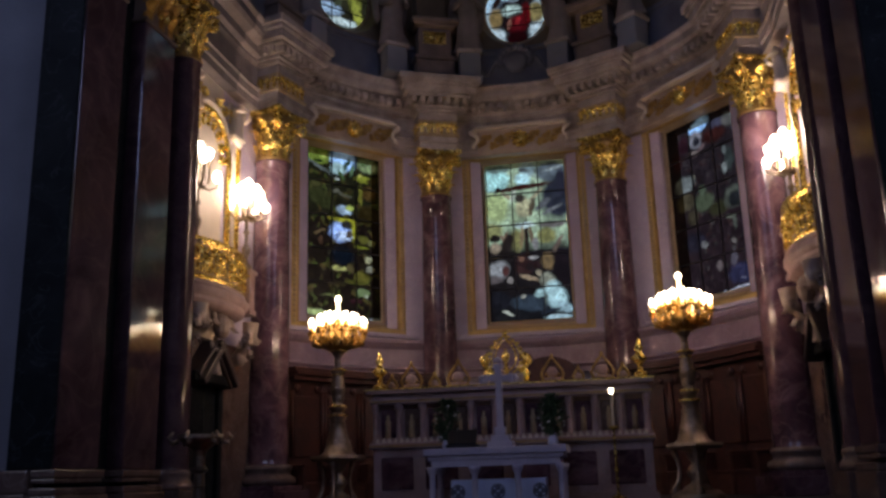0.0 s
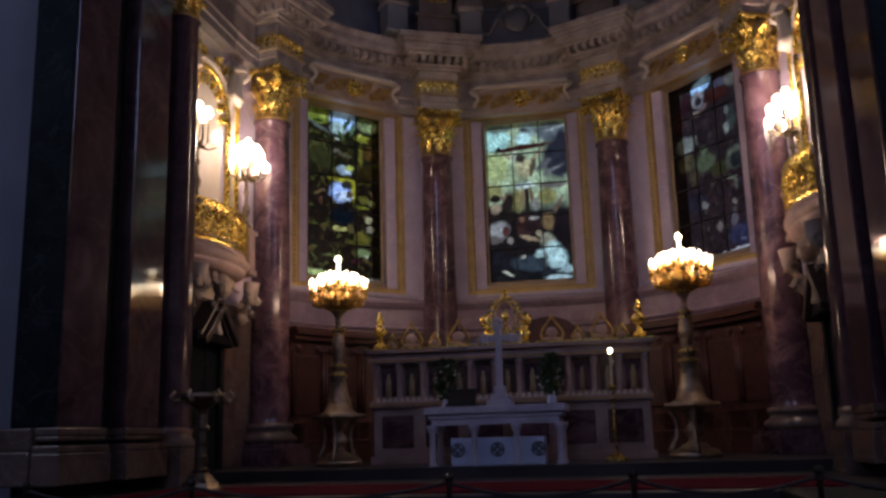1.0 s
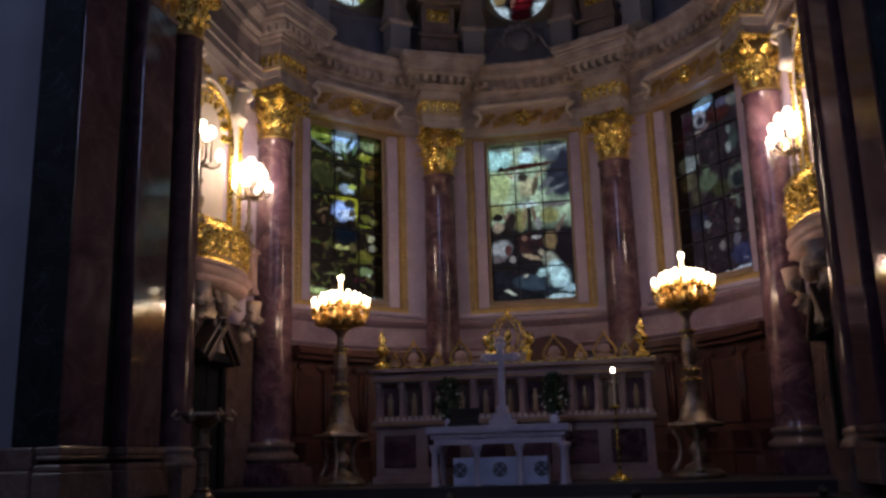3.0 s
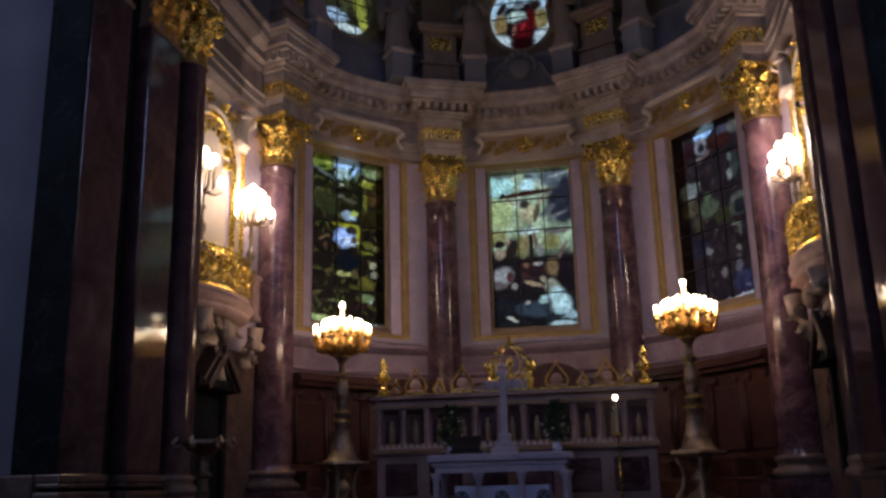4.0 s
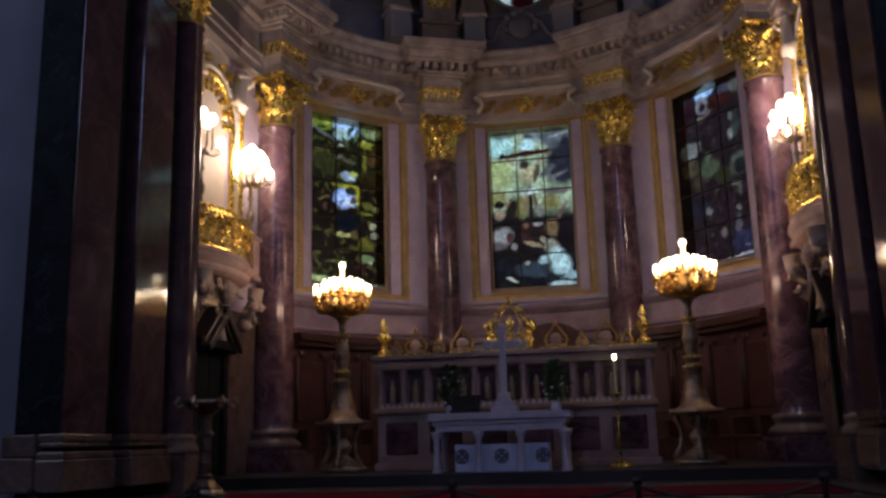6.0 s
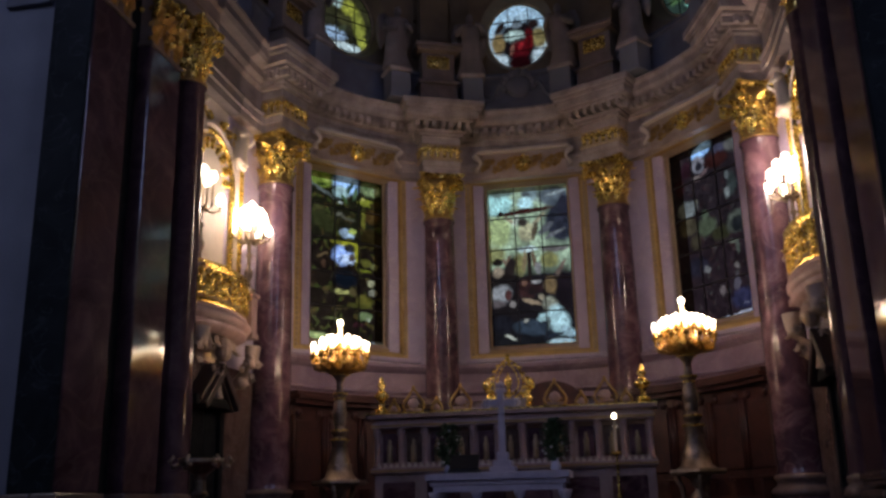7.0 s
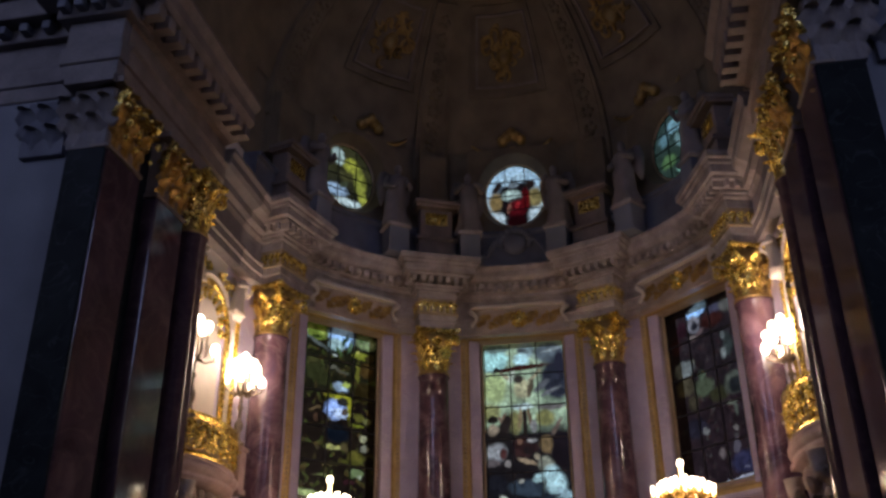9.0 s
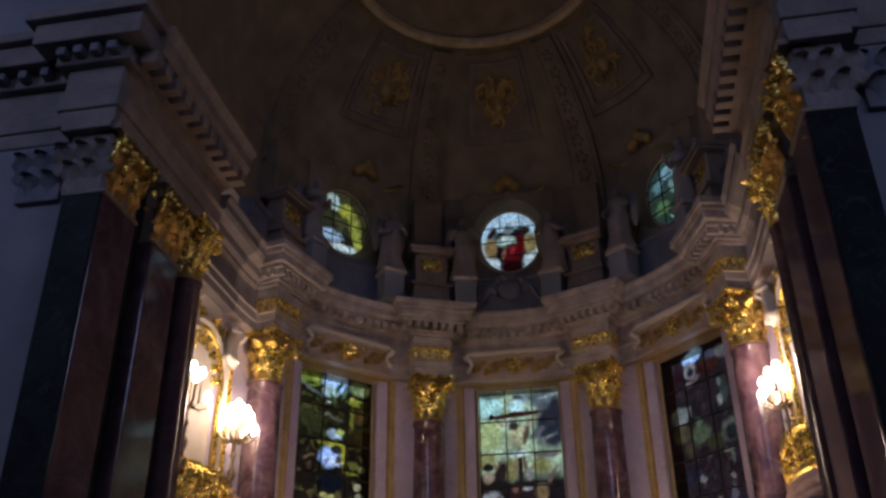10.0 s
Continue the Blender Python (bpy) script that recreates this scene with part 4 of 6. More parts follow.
# ---- piers, side walls, entablature of the chancel arch ----
PX, PY0, PY1 = 5.2, 10.8, 14.47
CB, CT = 9.1, 10.35
for sx in (-1, 1):
    side = "left" if sx < 0 else "right"
    flip = Matrix.Diagonal((sx, 1, 1, 1))

    def mirrored(name, bm, mat, parent, label="", smooth=False):
        bmesh.ops.transform(bm, matrix=flip, verts=bm.verts)
        return part(name, bm, mat, parent, label, smooth)

    pier = thing("pier_" + side, Matrix.Identity(4), "chancel arch pier of black and violet-brown polished marble", "pier", kind="structure")
    mirrored("core", boxes((PX + 0.25, 5.86, PY0 + 0.05, 13.8, FL - 0.2, 12.4), (PX + 0.4, 7.4, 13.8, PY1 - 0.05, FL - 0.2, 12.4)), BLACK, pier, "black marble backing")
    for y0, y1 in ((PY0 + 0.0, 11.85), (12.45, 13.47)):
        mirrored("pilaster", boxes((PX, PX + 0.3, y0, y1, FL + 0.75, CB), bevel=0.03), PURPLE, pier, "violet-brown marble pilaster")
        mirrored("pilaster_base", boxes((PX - 0.12, PX + 0.3, y0 - 0.1, y1 + 0.1, FL, FL + 0.42), (PX - 0.09, PX + 0.3, y0 - 0.08, y1 + 0.08, FL + 0.42, FL + 0.52), (PX - 0.05, PX + 0.3, y0 - 0.04, y1 + 0.04, FL + 0.57, FL + 0.64), (PX - 0.07, PX + 0.3, y0 - 0.06, y1 + 0.06, FL + 0.64, FL + 0.75), bevel=0.025), BASE, pier, "moulded polished base")
        cap = mirrored("capital", boxes((PX + 0.02, PX + 0.3, y0 + 0.02, y1 - 0.02, CB, CT - 0.12), (PX - 0.16, PX + 0.3, y0 - 0.12, y1 + 0.12, CT - 0.12, CT), (PX - 0.03, PX + 0.3, y0 - 0.03, y1 + 0.03, CB, CB + 0.06), bevel=0.015), BROWNSTONE, pier, "gilded pilaster capital")
        rnd = random.Random(int(y0 * 10))
        # leaves darker than the florets: dim light is in their gilding
        for row, (n, z, h, curl) in enumerate(((3, 0.03, 0.5, 0.2), (4, 0.3, 0.52, 0.3), (3, 0.62, 0.46, 0.34))):
            lf = None
            for k in range(n):
                y = y0 + (y1 - y0) * (k + 0.5) / n
                m = Matrix.Translation((sx * PX, y, CB + z)) @ Matrix.Rotation(-sx * PI / 2 + rnd.uniform(-0.12, 0.12), 4, 'Z') @ Matrix.Rotation(rnd.uniform(-0.08, 0.08), 4, 'Y')
                if lf is None:
                    lf = part("leaf", leaf_mesh((y1 - y0) / n * 1.0, h, curl), DIMMED_GILT, cap)
                    lf.matrix_basis = m
                else:
                    again("leaf", lf, m, cap)
        bm = bmesh.new()
        for k in range(5):
            tube([(sx * (PX - 0.1 - 0.02 * q), y0 + (y1 - y0) * (k + 0.5) / 5 + 0.08 * (1 - q / 10) * math.cos(q * 0.8), CB + 0.92 + 0.09 * (1 - q / 10) * math.sin(q * 0.8)) for q in range(9)], 0.03, 6, bm)
        for k in range(14):
            ball(bm, (sx * (PX - rnd.uniform(0.1, 0.26)), rnd.uniform(y0, y1), CB + rnd.uniform(0.1, 1.05)), rnd.uniform(0.03, 0.06), (1, 1, 1.3), 6)
        part("floret", bm, GOLD, cap, "bright gilded scrolls and florets", True)
        for y in (y0, y1):
            pts = [(sx * (PX - 0.02), y, CB + 0.55), (sx * (PX - 0.08), y, CB + 0.85)] + [(sx * (PX - 0.14 + 0.1 * math.cos(1.9 + j * 0.62) * (1 - j / 12)), y, CB + 0.96 + 0.13 * math.sin(1.9 + j * 0.62) * (1 - j / 12)) for j in range(10)]
            part("scroll", tube(pts, 0.05, 6), GOLD, cap, smooth=True)
    # the round column at the inner end
    pc3 = thing("column", pose(-PX - 0.16 if sx < 0 else PX + 0.28, 14.1, FL), "polished violet-brown column beside the chancel pier", "column", "columns beside the piers")
    part("plinth", boxes((-0.46, 0.46, -0.46, 0.46, -0.2, 0.42), bevel=0.02), BASE, pc3)
    part("base", lathe([(0, 0.42), (0.45, 0.42), (0.47, 0.48), (0.43, 0.56), (0.38, 0.6), (0.4, 0.66), (0.41, 0.7), (0.36, 0.75), (0, 0.75)], 28), BASE, pc3, smooth=True)
    part("shaft", lathe([(0.36, 0.75), (0.35, 0.8), (0.33, 3.5), (0.30, CB - FL - 0.04), (0.33, CB - FL)], 36), PURPLE, pc3, smooth=True)
    capital_parts(pc3, 0.30, CT - CB, 0.46, GOLD).matrix_basis = Matrix.Translation((0, 0, CB - FL))
    # the apse cornice carried on, its poorer light put into a darker colour
    mirrored("cornice", along_y(ENT, PY1 + 0.26, YC - 0.09), DIM, ent, "stone cornice on the side wall, dimmed in its colour")
    # the face towards the nave
    mirrored("pilaster", boxes((PX + 0.02, 5.88, PY0 - 0.03, PY0 + 0.3, FL + 0.75, CB), bevel=0.03), BLACK, pier, "black marble pilaster towards the nave")
    mirrored("pilaster_base", boxes((PX + 0.3, 6.05, PY0 - 0.14, PY0 + 0.3, FL, FL + 0.45), (PX + 0.31, 6.0, PY0 - 0.1, PY0 + 0.3, FL + 0.45, FL + 0.75), bevel=0.03), BASE, pier)
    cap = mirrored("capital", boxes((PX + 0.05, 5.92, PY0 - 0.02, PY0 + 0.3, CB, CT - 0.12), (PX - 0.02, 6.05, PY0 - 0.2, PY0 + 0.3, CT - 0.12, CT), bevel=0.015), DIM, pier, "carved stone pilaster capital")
    lf = None
    for row in range(2):
        for k in range(2 + row):
            m = Matrix.Translation((sx * (PX + 0.26 + 0.34 * k - 0.15 * row), PY0 - 0.03, CB + 0.04 + 0.36 * row))
            if lf is None:
                lf = part("leaf", leaf_mesh(0.36, 0.6, 0.26), STATUE, cap)
                lf.matrix_basis = m
            else:
                again("leaf", lf, m, cap)
    # entablature on the pier: along the chancel and across the nave face
    pe = thing("entablature_pier_" + side, Matrix.Identity(4), "deep stone entablature on the chancel pier", "entablature", kind="structure")
    prof = [(6.0, CT), (PX - 0.05, CT), (PX - 0.05, CT + 0.28), (PX - 0.1, CT + 0.3), (PX - 0.1, CT + 0.6), (PX - 0.16, CT + 0.66), (PX - 0.04, CT + 0.7), (PX - 0.04, CT + 1.12), (PX - 0.14, CT + 1.18), (PX - 0.28, CT + 1.2), (PX - 0.28, CT + 1.4), (PX - 0.55, CT + 1.5), (PX - 0.62, CT + 1.6), (PX - 0.62, CT + 1.82), (PX - 0.74, CT + 1.95), (PX - 0.74, CT + 2.02), (6.0, CT + 2.06)]
    # browner here than on the nave face: the warm light is in the colour
    mirrored("cornice", along_y(prof, PY0 + 0.02, PY1 + 0.25), BROWNSTONE, pe)
    for x0, x1, dy in ((PX, 6.12, 0.0), (6.124, 15.8, 0.42)):
        f = PY0 + dy
        e = 0.0 if dy else 1.0
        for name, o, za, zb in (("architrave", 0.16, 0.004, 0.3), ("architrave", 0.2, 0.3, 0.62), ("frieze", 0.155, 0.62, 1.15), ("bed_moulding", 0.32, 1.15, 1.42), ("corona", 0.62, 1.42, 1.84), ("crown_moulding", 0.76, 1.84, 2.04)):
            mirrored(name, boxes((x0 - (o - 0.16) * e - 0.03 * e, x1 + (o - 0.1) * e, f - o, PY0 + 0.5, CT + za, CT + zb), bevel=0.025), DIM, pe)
    for k in range(12):
        x = PX + 0.05 + 0.3 * k if k < 4 else 6.7 + 0.42 * (k - 4)
        f = PY0 - 0.44 if k < 4 else PY0 - 0.02
        mirrored("dentil", boxes((x - 0.08, x + 0.08, f - 0.08, f + 0.16, CT + 1.22, CT + 1.38), bevel=0.02), SLATE_SHADE, pe)
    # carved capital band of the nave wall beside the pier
    wc = mirrored("capital", boxes((6.13, 6.9, PY0 + 0.2, PY0 + 0.5, CB + 0.1, CT - 0.1), bevel=0.02), SLATE_SHADE, pier, "carved stone wall capital")
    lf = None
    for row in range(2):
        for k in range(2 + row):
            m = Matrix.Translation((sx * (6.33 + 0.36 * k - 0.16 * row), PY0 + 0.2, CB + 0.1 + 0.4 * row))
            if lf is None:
                lf = part("leaf", leaf_mesh(0.38, 0.6, 0.24), SLATE_SHADE, wc)
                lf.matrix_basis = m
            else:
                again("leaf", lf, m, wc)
    dn = None
    for k in range(11):
        m = Matrix.Translation((sx * (PX - 0.42), PY0 + 0.02 + 0.375 * k, CT + 1.31))
        if dn is None:
            dn = part("dentil", boxes((-0.15, 0.15, -0.11, 0.11, -0.12, 0.14), bevel=0.02), BROWNSTONE, pe)
            dn.matrix_basis = m
        else:
            again("dentil", dn, m, pe)
    tagged(mirrored("wall_nave_" + side, boxes((5.84, 16, PY0 + 0.3, 11.4, 0, 26)), GREY, None), "blue-grey plastered nave wall beside the pier", "wall", kind="structure")
    tagged(mirrored("wall_side_" + side, boxes((5.65, 6.2, PY1 - 0.1, YC + 0.1, FL, 12.6)), CREAM, None), "cream plastered chancel side wall", "wall", kind="structure")

# ---- attic and half dome ----
ZD, RD = 14.3, 5.75
attic = thing("wall_attic", Matrix.Identity(4), "attic wall above the cornice with oval windows", "wall", kind="structure")
# darker than the grey pedestals: shade of the window recesses is in the colour
part("parapet", ring([(5.9, 11.46), (5.3, 11.46), (5.3, 12.42), (5.22, 12.47), (5.22, 12.56), (5.9, 12.56)], 72, radians(-90), radians(90), (0, YC)), SLATE_SHADE, attic)
ed = [-90]
for a in wins:
    ed += [a - 10.8, a + 10.8]
ed.append(90)
for k in range(0, 8, 2):
    part("wall_panel", ring([(RD, 12.55), (RD + 0.4, 12.55), (RD + 0.4, ZD + 1.4), (RD, ZD + 1.4)], 12, radians(ed[k]), radians(ed[k + 1]), (0, YC)), VAULT, attic)


def oval_window(name, a, glass, label):
    w = thing(name, radial(a, 5.55), label, "window", kind="structure")
    ru, rv, zc = 0.84, 0.97, 13.95
    n = 32
    bm = bmesh.new()
    inner = [(ru * math.cos(2 * PI * k / n), zc + rv * math.sin(2 * PI * k / n)) for k in range(n)]
    outer = []
    for k in range(n):
        c, s = math.cos(2 * PI * k / n), math.sin(2 * PI * k / n)
        f = 1 / max(abs(c), abs(s))
        outer.append((1.3 * c * f, zc + (1.35 if s > 0 else 1.4) * s * f))
    splay = [(x * 1.22, zc + (z - zc) * (1.22 if z > zc else 1.26)) for x, z in inner]
    v = [[bm.verts.new((x, y, z)) for x, z in o] for o, y in ((inner, 0.35), (splay, -0.1), (outer, -0.1))]
    for p, q in zip(v, v[1:]):
        for j in range(n):
            bm.faces.new((p[j], p[(j + 1) % n], q[(j + 1) % n], q[j]))
    part("wall_panel", bm, VAULT, w)
    part("window_frame", tube([(x * 1.03, 0.3, zc + (z - zc) * 1.03) for x, z in inner] + [(inner[0][0] * 1.03, 0.3, inner[0][1])], 0.045, 6), GILT, w, smooth=True)
    for s in (-1, 0, 1):
        for half in (0, 1):
            x0, x1 = (-ru, -ru / 3, ru / 3)[s + 1], (-ru / 3, ru / 3, ru)[s + 1]
            z0, z1 = (zc - rv, zc) if half == 0 else (zc, zc + rv)
            pane("pane", x0, x1, z0, z1, (ru, zc - rv, zc + rv), glass, w, 0.3)
    for x in (-ru / 3, ru / 3):
        part("glazing_bar", boxes((x - 0.013, x + 0.013, 0.27, 0.295, zc - rv, zc + rv)), LEAD, w)
    for z in (zc - 0.45, zc, zc + 0.45):
        part("glazing_bar", boxes((-ru, ru, 0.265, 0.29, z - 0.013, z + 0.013)), LEAD, w)
    tagged(part("backdrop_sky", boxes((-1.2, 1.2, 0.75, 0.77, zc - 1.3, zc + 1.3)), GLOW), "bright daylight sky outside the oval window", "sky", kind="structure").matrix_basis = radial(a, 5.55)


oval_window("window_4", -AW, GLASS_OL, "oval stained glass window in yellow and pale blue")
oval_window("window_5", 0, GLASS_OC, "oval stained glass window with a red shape on white")
oval_window("window_6", AW, GLASS_OR, "oval stained glass window in blue-green")

dome = thing("ceiling_dome", Matrix.Identity(4), "dark brown half dome with gilded ribs and panels", "ceiling", kind="structure")
part("shell", lathe([(RD * math.cos(t), ZD + RD * math.sin(t)) for t in (radians(9.5) + (PI / 2 - radians(9.5)) * k / 20 for k in range(20))] + [(0.01, ZD + RD)], 64, radians(-90), radians(90), centre=(0, YC)), VAULT, dome, smooth=True)
vault = [(RD + 0.02, 11.8), (RD + 0.02, ZD)] + [(RD * math.cos(PI * k / 32), ZD + RD * math.sin(PI * k / 32)) for k in range(1, 32)] + [(-RD - 0.02, ZD), (-RD - 0.02, 11.8)]
bm = bmesh.new()
va, vb = ([bm.verts.new((x, y, z)) for x, z in vault] for y in (10.9, YC + 0.3))
for j in range(len(vault) - 1):
    bm.faces.new((va[j], va[j + 1], vb[j + 1], vb[j]))
tagged(part("ceiling_vault", bm, VAULT, smooth=True), "brown painted barrel vault before the dome", "ceiling", kind="structure")


def on_dome(a, e, r):
    """Point of the dome at angle a and elevation e, in degrees, r from its centre."""
    a, e = radians(a), radians(e)
    return Vector((r * math.cos(e) * math.sin(a), YC + r * math.cos(e) * math.cos(a), ZD + r * math.sin(e)))


def dome_patch(a0, a1, e0, e1, lift, thick, n=6):
    bm = bmesh.new()
    g = [[[bm.verts.new(on_dome(a0 + (a1 - a0) * i / n, e0 + (e1 - e0) * j / n, RD - d)) for j in range(n + 1)] for i in range(n + 1)] for d in (lift, lift + thick)]
    for s in g:
        for i in range(n):
            for j in range(n):
                bm.faces.new((s[i][j], s[i + 1][j], s[i + 1][j + 1], s[i][j + 1]))
    lo, hi = g
    loop = [(i, 0) for i in range(n)] + [(n, j) for j in range(n)] + [(i, n) for i in range(n, 0, -1)] + [(0, j) for j in range(n, 0, -1)]
    for p, q in zip(loop, loop[1:] + loop[:1]):
        bm.faces.new((lo[p[0]][p[1]], lo[q[0]][q[1]], hi[q[0]][q[1]], hi[p[0]][p[1]]))
    return bm


for a in (-AE, -AC, AC, AE):
    part("rib", dome_patch(a - 5, a + 5, 0, 53, -0.02, 0.16), VAULT, dome, "painted rib")
    for o in (-3.6, 3.6):
        part("rib_bead", dome_patch(a + o - 0.35, a + o + 0.35, 2, 52, 0.13, 0.05), VAULT, dome, "painted bead")
    bm = bmesh.new()
    for k in range(9):
        for q in range(5):
            ball(bm, on_dome(a + 1.5 * math.cos(q * 1.26), 6 + 5.2 * k + 1.5 * math.sin(q * 1.26), RD - 0.15), 0.08, (1, 1, 1), 6)
    part("rib_relief", bm, VAULT, dome, "painted relief rosettes", True)
rnd = random.Random(11)
for a in (-0.9 * AW, 0, 0.9 * AW):
    for e0, e1, w in ((29, 50, 10.5),):
        for q in ((a - w, a - w + 0.8, e0, e1), (a + w - 0.8, a + w, e0, e1), (a - w, a + w, e0, e0 + 0.7), (a - w, a + w, e1 - 0.7, e1)):
            part("moulding", dome_patch(*q, 0.0, 0.10, 4), BROWNSTONE, dome)
        part("panel", dome_patch(a - w + 1.5, a + w - 1.5, e0 + 1.2, e1 - 1.2, -0.02, 0.05), VAULT, dome)
        bm = bmesh.new()
        # an upright oval shield among scrolling leaves
        mid = (e0 + e1) / 2
        ball(bm, on_dome(a, mid - 1, RD - 0.06), 0.3, (0.8, 0.5, 1.2), 12)
        for k in range(34):
            t, rr = rnd.uniform(0, 2 * PI), rnd.uniform(0.25, 1.0)
            ca, ce = a + 7.6 * rr * math.cos(t), mid + 8.4 * rr * math.sin(t)
            turn, size = rnd.uniform(0, 6.28), rnd.uniform(0.6, 1.3)
            tube([on_dome(ca + size * 1.9 * (1 - q / 8) * math.cos(turn + q * 0.7), ce + size * 1.9 * (1 - q / 8) * math.sin(turn + q * 0.7), RD - 0.07) for q in range(7)], [0.02 + 0.035 * size * math.sin(PI * (q + 1) / 8) for q in range(7)], 6, bm)
        part("relief", bm, OLDGOLD, dome, "gilded wreath relief", True)
        for q in ((a - w - 2.2, a - w - 1.6, e0 - 2, e1 + 2), (a + w + 1.6, a + w + 2.2, e0 - 2, e1 + 2), (a - w - 2.2, a + w + 2.2, e0 - 2.6, e0 - 2), (a - w - 2.2, a + w + 2.2, e1 + 2, e1 + 2.6)):
            part("moulding", dome_patch(*q, 0.0, 0.07, 4), VAULT, dome)
    # swag above the window
    bm = bmesh.new()
    tube([on_dome(a + t * 2.0, 9.5 + 0.28 * (abs(t) - 3) ** 2 * (1 if abs(t) > 1 else 0.6), RD - 0.06) for t in range(-6, 7)], [0.03 + 0.05 * (1 - abs(abs(t) - 3) / 3.2) for t in range(-6, 7)], 6, bm)
    for k in range(5):
        ball(bm, on_dome(a + (k - 2) * 1.4, 13 + (2 - abs(k - 2)) * 1.2, RD - 0.1), 0.16, (1, 1, 1), 6)
    part("swag", bm, OLDGOLD, dome, "gilded swag", True)
part("crown_ring", ring([(3.34, 18.96), (3.22, 18.86), (3.08, 18.92), (3.04, 19.06), (3.2, 19.3)], 64, radians(-90), radians(90), (0, YC)), GILT, dome, "gilded ring at the crown")
# the arch wall over the piers towards the nave
bm = bmesh.new()
ra = RD - 0.45
pts = [(ra * math.cos(PI * k / 24), ZD + ra * math.sin(PI * k / 24)) for k in range(25)]
for y in (10.62,):
    lo = [bm.verts.new((x, y, z)) for x, z in pts]
    lb = [bm.verts.new((x, y + 0.5, z)) for x, z in pts]
    hi = [bm.verts.new((x, y, 26.0)) for x, z in pts]
    for j in range(24):
        bm.faces.new((lo[j], lo[j + 1], hi[j + 1], hi[j]))
        bm.faces.new((lo[j], lo[j + 1], lb[j + 1], lb[j]))
tagged(part("wall_arch", bm, GREY), "plastered wall over the chancel arch", "wall", kind="structure")

tagged(part("wall_spandrel", boxes((5.2, 5.95, 10.63, 11.1, 12.45, 26), (-5.95, -5.2, 10.63, 11.1, 12.45, 26)), GREY), "plastered spandrels beside the chancel arch", "wall", kind="structure")
# ---- nave that closes the place ----
nave = thing("wall_nave", Matrix.Identity(4), "plain grey nave walls with tall windows", "wall", kind="structure")
part("wall_panel", boxes((-16.4, -16, -16.4, 11.4, 0, 26), (16, 16.4, -16.4, 11.4, 0, 26), (-16.4, 16.4, -16.4, -16, 0, 26)), GREY, nave)
tagged(part("ceiling_nave", boxes((-16.4, 16.4, -16.4, 11.4, 26, 26.4)), VAULT), "dim painted nave ceiling", "ceiling", kind="structure")
for m in (pose(-15.98, -2, 15, 0, 0, 90), pose(15.98, -2, 15, 0, 0, -90), pose(0, -15.98, 16, 0, 0, 180)):
    w = thing("window_nave", m, "tall daylit nave window in a grey stone frame", "window", kind="structure")
    part("window_frame", boxes((-2.7, -2.4, -0.16, 0.1, -5, 5), (2.4, 2.7, -0.16, 0.1, -5, 5), (-2.4, 2.4, -0.16, 0.1, 4.7, 5), (-2.4, 2.4, -0.16, 0.1, -5, -4.7), bevel=0.02), STONE, w)
    part("pane", boxes((-2.4, 2.4, -0.05, 0.0, -4.7, 4.7)), GLOW, w)

# ---- attic sculpture ----
def figure(bm, h, seed, wings=True):
    """A draped standing statue with folded wings, foot at the origin, facing -y."""
    rnd = random.Random(seed)
    n = 20
    prof = [(0.0, 0.26), (0.06, 0.25), (0.2, 0.21), (0.38, 0.19), (0.52, 0.2), (0.6, 0.16), (0.7, 0.2), (0.78, 0.19), (0.82, 0.1), (0.845, 0.06)]
    rows = []
    sway = rnd.uniform(-0.05, 0.05)
    for s, r in prof:
        row = []
        for k in range(n):
            t = 2 * PI * k / n
            fold = 1 + (0.16 * math.sin(5 * t + seed) + 0.08 * math.sin(9 * t + 3 * s * 4)) * max(0, 0.62 - s) * 1.6
            row.append(bm.verts.new((h * r * 0.95 * fold * math.cos(t) + h * sway * math.sin(s * 5), h * r * 0.7 * fold * math.sin(t), h * s)))
        rows.append(row)
    for p, q in zip(rows, rows[1:]):
        for j in range(n):
            bm.faces.new((p[j], p[(j + 1) % n], q[(j + 1) % n], q[j]))
    bm.faces.new(rows[0])
    bm.faces.new(rows[-1])
    ball(bm, (h * sway * -0.6, -0.02 * h, 0.92 * h), 0.075 * h, (0.85, 0.95, 1.15), 12)
    for s in (-1, 1):
        lift = rnd.uniform(-0.1, 0.16)
        tube([(s * 0.15 * h, 0, 0.78 * h), (s * 0.24 * h, -0.06 * h, (0.64 + lift * 0.4) * h), (s * 0.15 * h, -0.2 * h, (0.62 + lift) * h), (s * 0.08 * h, -0.23 * h, (0.64 + lift) * h)], [0.06 * h, 0.05 * h, 0.04 * h, 0.03 * h], 8, bm)
        if wings:
            w = extrude([(s * x * h, z * h) for x, z in ((0.05, 0.78), (0.16, 0.92), (0.27, 0.9), (0.33, 0.72), (0.3, 0.5), (0.24, 0.36), (0.2, 0.42), (0.12, 0.55))], 0.1 * h, 0.15 * h)
            bmesh.ops.recalc_face_normals(w, faces=w.faces)
            tmp = bpy.data.meshes.new("tmp")
            w.to_mesh(tmp)
            w.free()
            bm.from_mesh(tmp)
            bpy.data.meshes.remove(tmp)
    return bm


